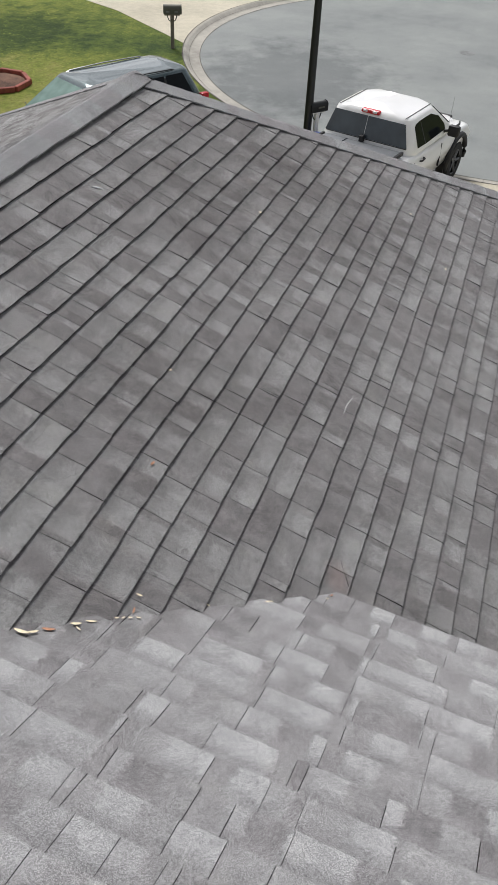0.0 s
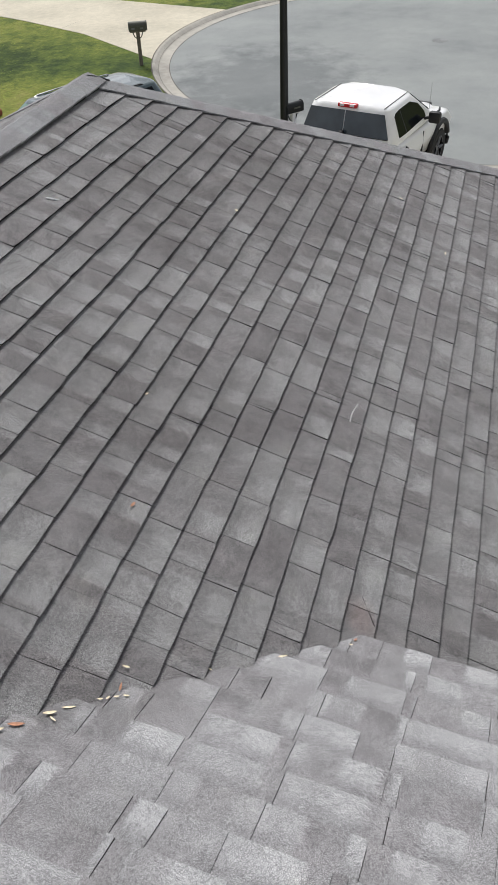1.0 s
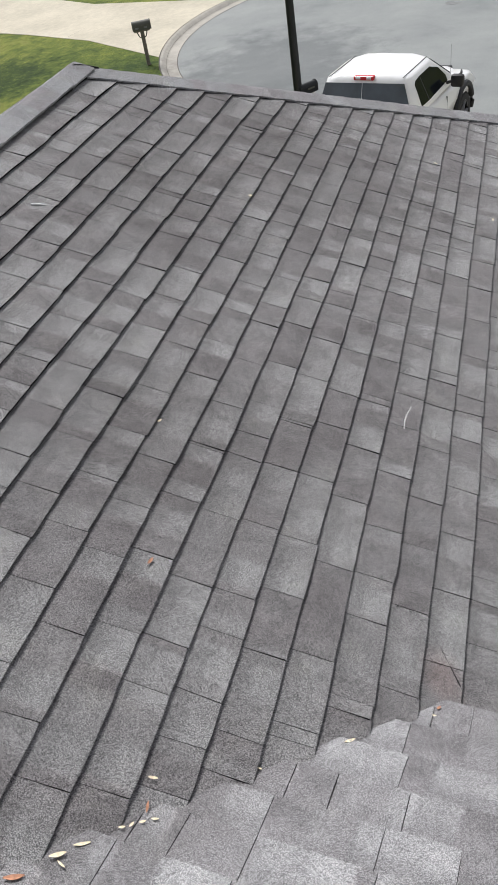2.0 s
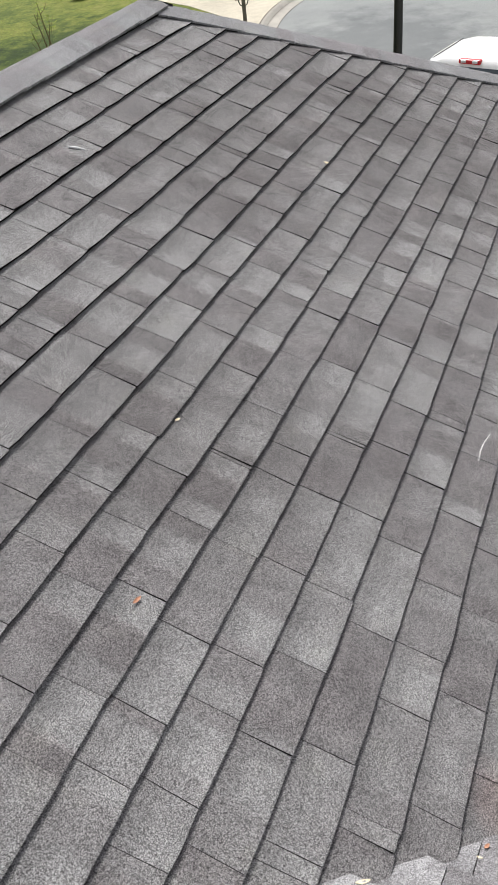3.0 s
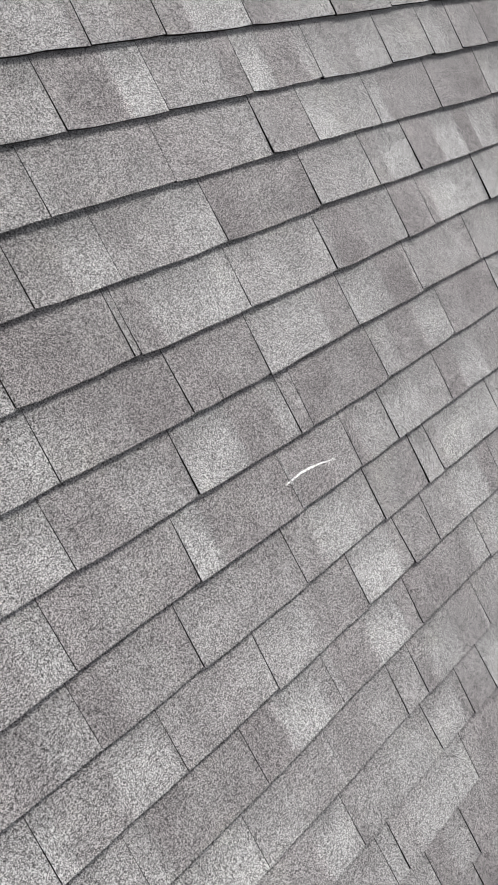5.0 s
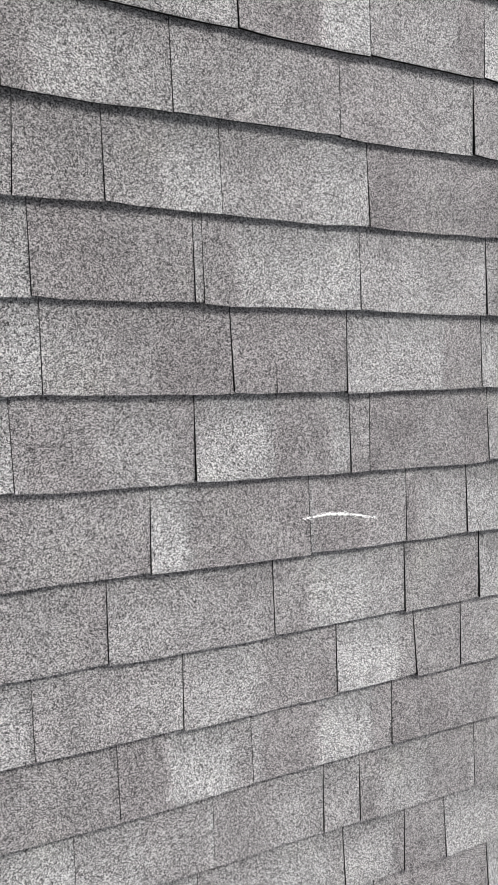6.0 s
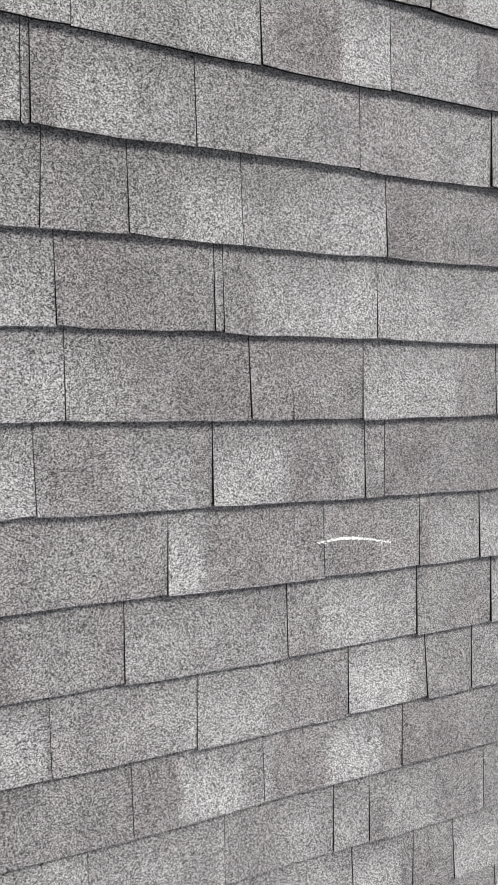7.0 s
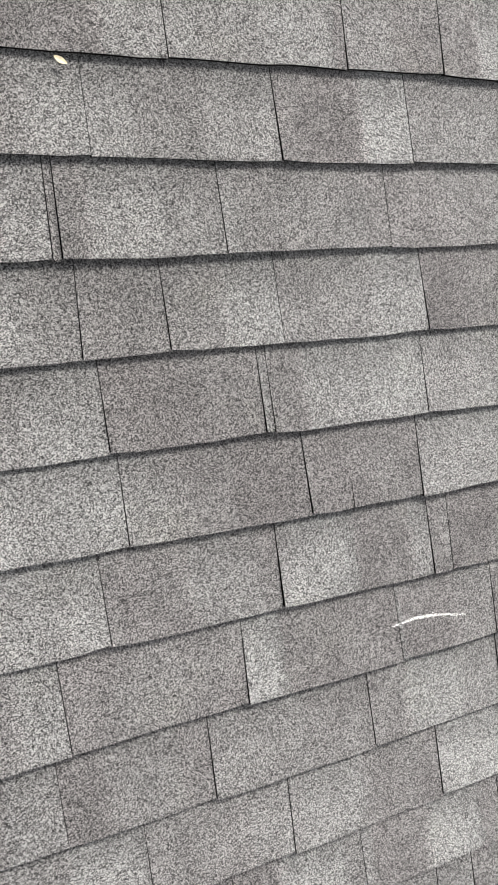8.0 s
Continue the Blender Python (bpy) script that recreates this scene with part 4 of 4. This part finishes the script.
for x, y, a, b, turn, mat in ((-1.09, 0.81, 0.03, 0.011, 75, M_LEAF2), (-0.476, 1.0, 0.02, 0.009, 60, M_LEAF), (-1.735, 0.563, 0.028, 0.008, 10, M_LEAF), (-1.81, 0.551, 0.03, 0.008, 100, M_LEAF2),
                              (1.388, 1.141, 0.022, 0.018, 30, M_LEAF), (2.137, -0.245, 0.03, 0.012, 90, M_LEAF), (2.64, 0.178, 0.022, 0.012, 10, M_LEAF)):
    leaf_thing(RUST if mat is M_LEAF2 else CREAM, mat, on_a(x, y), (a, b), turn)

twig = bmesh.new()
tube(twig, [(0, 0, 0.01), (0.016, -0.03, 0.013), (0.035, -0.062, 0.01)], [0.004, 0.005, 0.003], 7)
twig = tagged(part("twig", twig, M_SCUFF), "bleached white twig lying on the grey shingles", "twig")
twig.matrix_world = on_a(0.594, 2.047, 0.0)

# the pale scuff: flecks of rubbed granules along a thin broken arc
sb = bmesh.new()
rng = random.Random(11)
for k in range(560):
    f = rng.random()
    thick = math.sin(math.pi * (0.04 + 0.92 * f)) ** 0.7
    if rng.random() > 0.12 + 0.88 * thick or 0.1 < f < 0.125:
        continue
    x = -0.016 + 0.158 * f
    y = 0.0625 + 0.005 * math.sin(math.pi * min(1, f * 1.15)) - 0.0125 * f * f + rng.gauss(0, 0.001 + 0.0005 * thick)
    z = 0.0152 - 0.0131 * y / (EXPO * 1.16)
    r, n = rng.uniform(0.0005, 0.001), 5
    top = sb.verts.new((x, y, z + 0.0021))
    ring = [sb.verts.new((x + 1.5 * r * math.cos(6.28 * j / n + k), y + r * math.sin(6.28 * j / n + k), z + 0.001)) for j in range(n)]
    for j in range(n):
        sb.faces.new((ring[j], ring[(j + 1) % n], top))
scuff = tagged(part("scuff_mark", sb, M_SCUFF), "thin curved white scuff across a shingle", "mark")
scuff.matrix_world = SLOPE_A


# ---- shingles: every tab a wedge with a ragged butt ----
def course_wave(c, x, seed):
    return 0.006 * noise.noise(Vector((x * 1.3, c * 3.7, seed))) + 0.0022 * noise.noise(Vector((x * 9, c * 7.1, seed + 4)))


def drift(c, x, seed):
    """The wing's courses were laid a little fanned: they climb towards the valley side (in courses)."""
    if seed != 1:
        return 0.0
    above = (c - 7.6 + math.sqrt((c - 7.6) ** 2 + 0.6)) / 2
    fan = min(1.0, max(0.0, c / 9.5))
    below = 0.05 * max(0.0, -c - 0.5)
    return below + 0.122 * above - fan * (0.12 * x + 0.15 * (x - math.sqrt(x * x + 0.02)) / 2)


def lean(c, x, seed):
    """How far a joint leans over the height of its course; both neighbours share it."""
    return 0.011 * noise.noise(Vector((x * 41.3, c * 5.3, seed + 2)))


def tab_mesh(c, x0, x1, seed, rnd):
    """Vertices, faces and plan coordinates of one tab between the joints x0 and x1 of course c."""
    gap = 0.0004 + 0.0006 * rnd.random() ** 1.6 if seed != 2 else rnd.uniform(0.0006, 0.0017)
    a, b = x0 + gap, x1 - gap
    y0, y1 = c * EXPO, c * EXPO + EXPO * 1.16
    lift, drop = rnd.uniform(-0.0018, 0.0014), rnd.uniform(-0.003, 0.003)
    n = max(3, min(6, int((b - a) / 0.05) + 1))
    curl = rnd.uniform(0.001, 0.0034) if seed == 1 else 0.0005
    la, lb = lean(c, x0, seed), lean(c, x1, seed)
    top, low, head, ups = [], [], [], []
    for i in range(n + 1):
        f = i / n
        x = a + (b - a) * f
        up = drift(c, x, seed) * EXPO
        y = y0 + up + course_wave(c, x, seed) + drop + rnd.uniform(-0.0009, 0.0009)
        z = 0.0143 + lift + 0.003 * noise.noise(Vector((x * 6, c * 1.7, seed + 9))) + curl * (1 - f) ** 4
        if i in (0, n):
            y += rnd.uniform(0, 0.003)
        top.append((x, y, z))
        ups.append(up)
        low.append((x, y + 0.002, z - 0.011))
        head.append((x + la + (lb - la) * f, y1 + up, 0.0012))
    vs = top + low + head
    k = n + 1
    fs = []
    for i in range(n):
        fs.append((i, i + 1, 2 * k + i + 1, 2 * k + i))
        fs.append((k + i, k + i + 1, i + 1, i))
    fs.append((k, 0, 2 * k))
    fs.append((k + n, 2 * k + n, n))
    return vs, fs, [(x, y - u) for (x, y, z), u in zip(vs, ups * 3)]


def mesh_of(name, vs, fs, us, org, mat):
    me = bpy.data.meshes.new(name)
    me.from_pydata([(x - org[0], y - org[1], z) for x, y, z in vs], [], fs)
    uv = me.uv_layers.new(name="UVMap")
    co = np.array(us, dtype=np.float32)
    idx = np.empty(len(me.loops), dtype=np.int32)
    me.loops.foreach_get("vertex_index", idx)
    uv.data.foreach_set("uv", co[idx].ravel())
    me.materials.append(mat)
    me.materials.append(M_EDGE)
    cut = [0 if max(f) - min(f) > 3 and len(f) == 4 and vs[f[2]][2] < vs[f[0]][2] - 0.004 and abs(vs[f[2]][1] - vs[f[0]][1]) > 0.05 else 1 for f in fs]
    me.polygons.foreach_set("material_index", cut)
    return me


# joints of the courses that are seen best, in metres along the course
JOINTS_LOW = {
    -5: (0.084, 0.222, 0.328),
    -4: (-0.436, -0.192, 0.033, 0.115, 0.399),
    -3: (-0.360, -0.115, 0.185, 0.500),
    -2: (-0.494, -0.248, 0.057, 0.240, 0.351),
    -1: (-0.612, -0.374, -0.074, 0.208, 0.393, 0.463),
    0: (-1.302, -1.003, -0.822, -0.589, -0.301, -0.002, 0.208, 0.355, 0.596, 0.92, 1.20),
    1: (-1.450, -1.205, -0.836, -0.510, -0.221, 0.079, 0.120, 0.405, 0.709, 0.97, 1.11),
    2: (-1.542, -1.259, -1.020, -0.780, -0.464, -0.152, 0.069, 0.378, 0.651, 0.94, 1.14),
}
JOINTS_HIGH = {
    3: (-1.468, -1.243, -1.090, -0.777, -0.475, -0.220, -0.204, 0.095, 0.384, 0.679, 0.803, 1.09),
    4: (-1.808, -1.502, -1.339, -1.102, -0.799, -0.498, -0.363, -0.171, 0.112, 0.421, 0.652, 0.838, 1.15),
    5: (-1.845, -1.550, -1.350, -1.056, -0.790, -0.522, -0.508, -0.254, 0.049, 0.338, 0.500, 0.753, 1.03),
    6: (-1.422, -1.116, -0.890, -0.660, -0.448, -0.142, 0.107, 0.359, 0.603, 0.891, 1.09),
    7: (-1.308, -1.070, -0.830, -0.570, -0.314, -0.007, 0.185, 0.44, 0.74, 0.98, 1.19),
    8: (-1.166, -0.965, -0.695, -0.430, -0.17, 0.04, 0.28, 0.53, 0.83, 1.06),
    9: (-0.863, -0.60, -0.34, -0.08, 0.20, 0.45, 0.77, 0.95),
    10: (0.51, 0.89, 1.11),
}
JOINTS = {**JOINTS_LOW, **JOINTS_HIGH}


def joints(c, lo, hi, known, rnd):
    """Joint places of a course from lo to hi: about every 0.3 m, a wandering start, now and then a cut between; where they are known, the known ones."""
    xs = list(known) if known else [0.09 + 0.09 * noise.noise(Vector((c * 0.83, 4.1, 0.3))) + rnd.uniform(-0.035, 0.035)]
    for ahead in (True, False):
        while xs[-1] < hi if ahead else xs[0] > lo:
            step = rnd.gauss(0.298, 0.014)
            cuts = [step * rnd.choice((0.14, 0.38, 0.5, 0.62)), step] if rnd.random() < 0.3 else [step]
            if ahead:
                xs += [xs[-1] + q for q in cuts]
            else:
                xs = [xs[0] - q for q in reversed(cuts)] + xs
    return xs


def lay(slope, m, courses, span, keep, near, seed, known=None, mat=M_SHINGLE, trim=None):
    """Covers a slope (plane m, x along the courses) with tabs; those that near() picks are parts, the rest one mesh."""
    local = slope.matrix_world.inverted() @ m
    V, F, T = [], [], []
    for c in courses:
        rnd = random.Random(seed * 1000 + c)
        xs = joints(c, span[0], span[1], (known or {}).get(c), rnd)
        for x0, x1 in zip(xs, xs[1:]):
            mid = m @ Vector(((x0 + x1) / 2, c * EXPO + EXPO / 2, 0))
            vs, fs, us = tab_mesh(c, x0, x1, seed, rnd)
            if not keep(mid):
                continue
            if trim:
                vs = [(trim(x, y), y, z) for x, y, z in vs]
            if near((x0 + x1) / 2, c):
                ob = new("shingle", mesh_of("shingle", vs, fs, us, (x0, c * EXPO), mat))
                ob.parent = slope
                ob.matrix_local = local @ pose(x0, c * EXPO, 0)
            else:
                i = len(V)
                V += vs
                T += us
                F += [tuple(k + i for k in f) for f in fs]
    rest = new("shingles", mesh_of("shingles", V, F, T, (0, 0), mat))
    rest.parent = slope
    rest.matrix_local = local
    tagged(rest, kind="stuff")


def keep_a(p):
    if p.y > RY + 0.2 or p.y > RY - HIP * (p.x - AX) + 0.05:
        return False
    return main_z(p.x, p.y) < p.z + 0.1 or (p.y < -0.1 and p.x > -1.65)


def keep_b(p):
    return p.z > wing_z(p.x, p.y) - 0.1 or p.y < -0.25 + 0 * p.x


def keep_c(p):
    return p.y > RY and p.y < YN + 0.1 and (p.y - RY) > HIPC * (p.x - AX) - 0.05 and main_z(p.x, p.y) < p.z + 0.1


M_A = SLOPE_A
M_B = Matrix.Translation(B0) @ Matrix((BX, (-BD + Vector((0, 0, BM))).normalized(), BX.cross((-BD + Vector((0, 0, BM))).normalized()))).transposed().to_4x4()
M_C = Matrix.Translation((0, RY, RZ)) @ pose(0, 0, 0, 0, 0, 180) @ pose(0, 0, 0, math.degrees(math.atan(TPC)))
top_course = 16
CA, CC, CD = [math.cos(math.atan(t)) for t in (TP, TPC, ESL)]
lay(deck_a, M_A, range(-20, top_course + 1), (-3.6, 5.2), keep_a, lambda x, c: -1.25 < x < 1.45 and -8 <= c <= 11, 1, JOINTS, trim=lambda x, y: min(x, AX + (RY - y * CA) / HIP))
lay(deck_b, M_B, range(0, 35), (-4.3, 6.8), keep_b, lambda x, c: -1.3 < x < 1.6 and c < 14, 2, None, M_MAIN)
M_D = Matrix.Translation((AX, RY, RZ)) @ pose(0, 0, 0, 0, 0, 90) @ pose(0, 0, 0, math.degrees(math.atan(ESL)))
M_E = Matrix.Translation(bplan(0, RIDGE_B)) @ Matrix((-BX, (BD + Vector((0, 0, BM))).normalized(), (-BX).cross((BD + Vector((0, 0, BM))).normalized()))).transposed().to_4x4()
lay(deck_d, M_D, range(-28, 0), (-5.2, 4.6), lambda p: RY - HIP * (p.x - AX) - 0.05 < p.y < RY + HIPC * (p.x - AX) + 0.05, lambda x, c: False, 4, trim=lambda x, y: max(HIP * y * CD, min(-HIPC * y * CD, x)))
lay(deck_e, M_E, range(-35, 0), (-6.8, 4.3), lambda p: True, lambda x, c: False, 5, None, M_MAIN)
lay(deck_c, M_C, range(-24, 0), (-4.2, 3.5), keep_c, lambda x, c: False, 3, trim=lambda x, y: max(x, -AX + y * CC / HIPC))


# a split in one tab's butt, and the slanting cut of the tab that ends in the valley
def slit(a, b, wide, deep=0.006):
    """A thin dark wedge from a, where it is wide, to the point b."""
    a, b = Vector(a), Vector(b)
    side = Vector((b.y - a.y, a.x - b.x, 0)).normalized() * wide
    bm = bmesh.new()
    bm.faces.new([bm.verts.new(p) for p in (a - side, a + side, a.lerp(b, 0.75) + side * 0.3, b, a.lerp(b, 0.75) - side * 0.3)])
    res = bmesh.ops.extrude_face_region(bm, geom=list(bm.faces))
    for v in res["geom"]:
        if isinstance(v, bmesh.types.BMVert):
            v.co.z -= deep
    bmesh.ops.recalc_face_normals(bm, faces=bm.faces)
    part("split", bm, M_EDGE, deck_a).matrix_local = M_A


slit((-0.072, 0.287, 0.0166), (-0.0716, 0.337, 0.0124), 0.0012)
slit((-1.125, -0.268, 0.016), (-1.01, -0.195, 0.0102), 0.0013)


# ---- ridge and hip caps: bent shingles lapped along the line ----
def caps(name, a, b, na, nb, step=0.15, half=0.155):
    """Bent cap shingles from a to b; na, nb: ways down the two slopes, square to the line."""
    a, b, na, nb = Vector(a), Vector(b), Vector(na).normalized(), Vector(nb).normalized()
    d = (b - a).normalized()
    up = -(na + nb).normalized()
    row = new(name)
    row.parent = house
    rnd = random.Random(len(name) + int(a.x * 10))
    count = int((b - a).length / step)
    for k in range(count):
        o = a + d * (k * step)
        V, U = [], []
        h = half + rnd.uniform(-0.004, 0.004)
        prof = [(na, h), (na, h * 0.55), (na, 0.045), (None, 0.0), (nb, 0.045), (nb, h * 0.55), (nb, h)]
        for f in (0.0, 1.0):
            for s, (w, t) in enumerate(prof):
                lift = 0.0165 + (0.007 if f == 0 else 0.003) + (0.0 if w else -0.006)
                p = d * (f * step * 1.25 + rnd.uniform(-0.002, 0.002)) + (w * t if w else Vector()) + up * lift
                V.append(p)
                U.append(((k + f) * step, (s - 3) * 0.05))
        for s, (w, t) in enumerate(prof):
            V.append(V[s] - up * 0.008 + d * 0.001)
            U.append((k * step, (s - 3) * 0.05))
        for f, g in ((0, 0), (7, 0)):
            for s in (0, 6):
                V.append(V[f + s] - up * 0.009)
                U.append(((k + (f > 0)) * step, (s - 3) * 0.05))
        F = [(s, s + 1, 7 + s + 1, 7 + s) for s in range(6)] + [(14 + s, 14 + s + 1, s + 1, s) for s in range(6)]
        F += [(21, 0, 7, 23), (22, 24, 13, 6)]
        me = bpy.data.meshes.new("cap_shingle")
        me.from_pydata([tuple(p) for p in V], [], F)
        uv = me.uv_layers.new(name="UVMap")
        for lp in me.loops:
            uv.data[lp.index].uv = U[lp.vertex_index]
        me.materials.append(M_CAP)
        cb = bmesh.new()
        cb.from_mesh(me)
        bmesh.ops.recalc_face_normals(cb, faces=cb.faces)
        cb.to_mesh(me)
        cb.free()
        ob = new("cap_shingle", me)
        ob.parent = row
        ob.location = o
    return row


down_a, down_c, down_d = Vector((0, -1, -TP)), Vector((0, 1, -TPC)), Vector((1, 0, -ESL))
apex = Vector((AX, RY, RZ))


def square(way, line):
    """The way down a slope, turned square to a line in it."""
    line = line.normalized()
    return way - line * way.dot(line)


h1, h2 = Vector((1, -HIP, -ESL)), Vector((1, HIPC, -ESL))
LEN = (ENDX - AX)
caps("hip_cap", apex + h1 * LEN * 0.99, apex - h1 * 0.02, square(down_a, h1), square(down_d, h1))
caps("hip_cap", apex + h2 * LEN * 0.99, apex - h2 * 0.02, square(down_c, h2), square(down_d, h2))
caps("ridge_cap", (AX + 0.03, RY, RZ + 0.012), (xj, RY, RZ), down_a, down_c, half=0.14)
caps("ridge_cap", bplan(-4.4, RIDGE_B), bplan(6.9, RIDGE_B), BD - Vector((0, 0, BM)), -BD - Vector((0, 0, BM)), half=0.125)
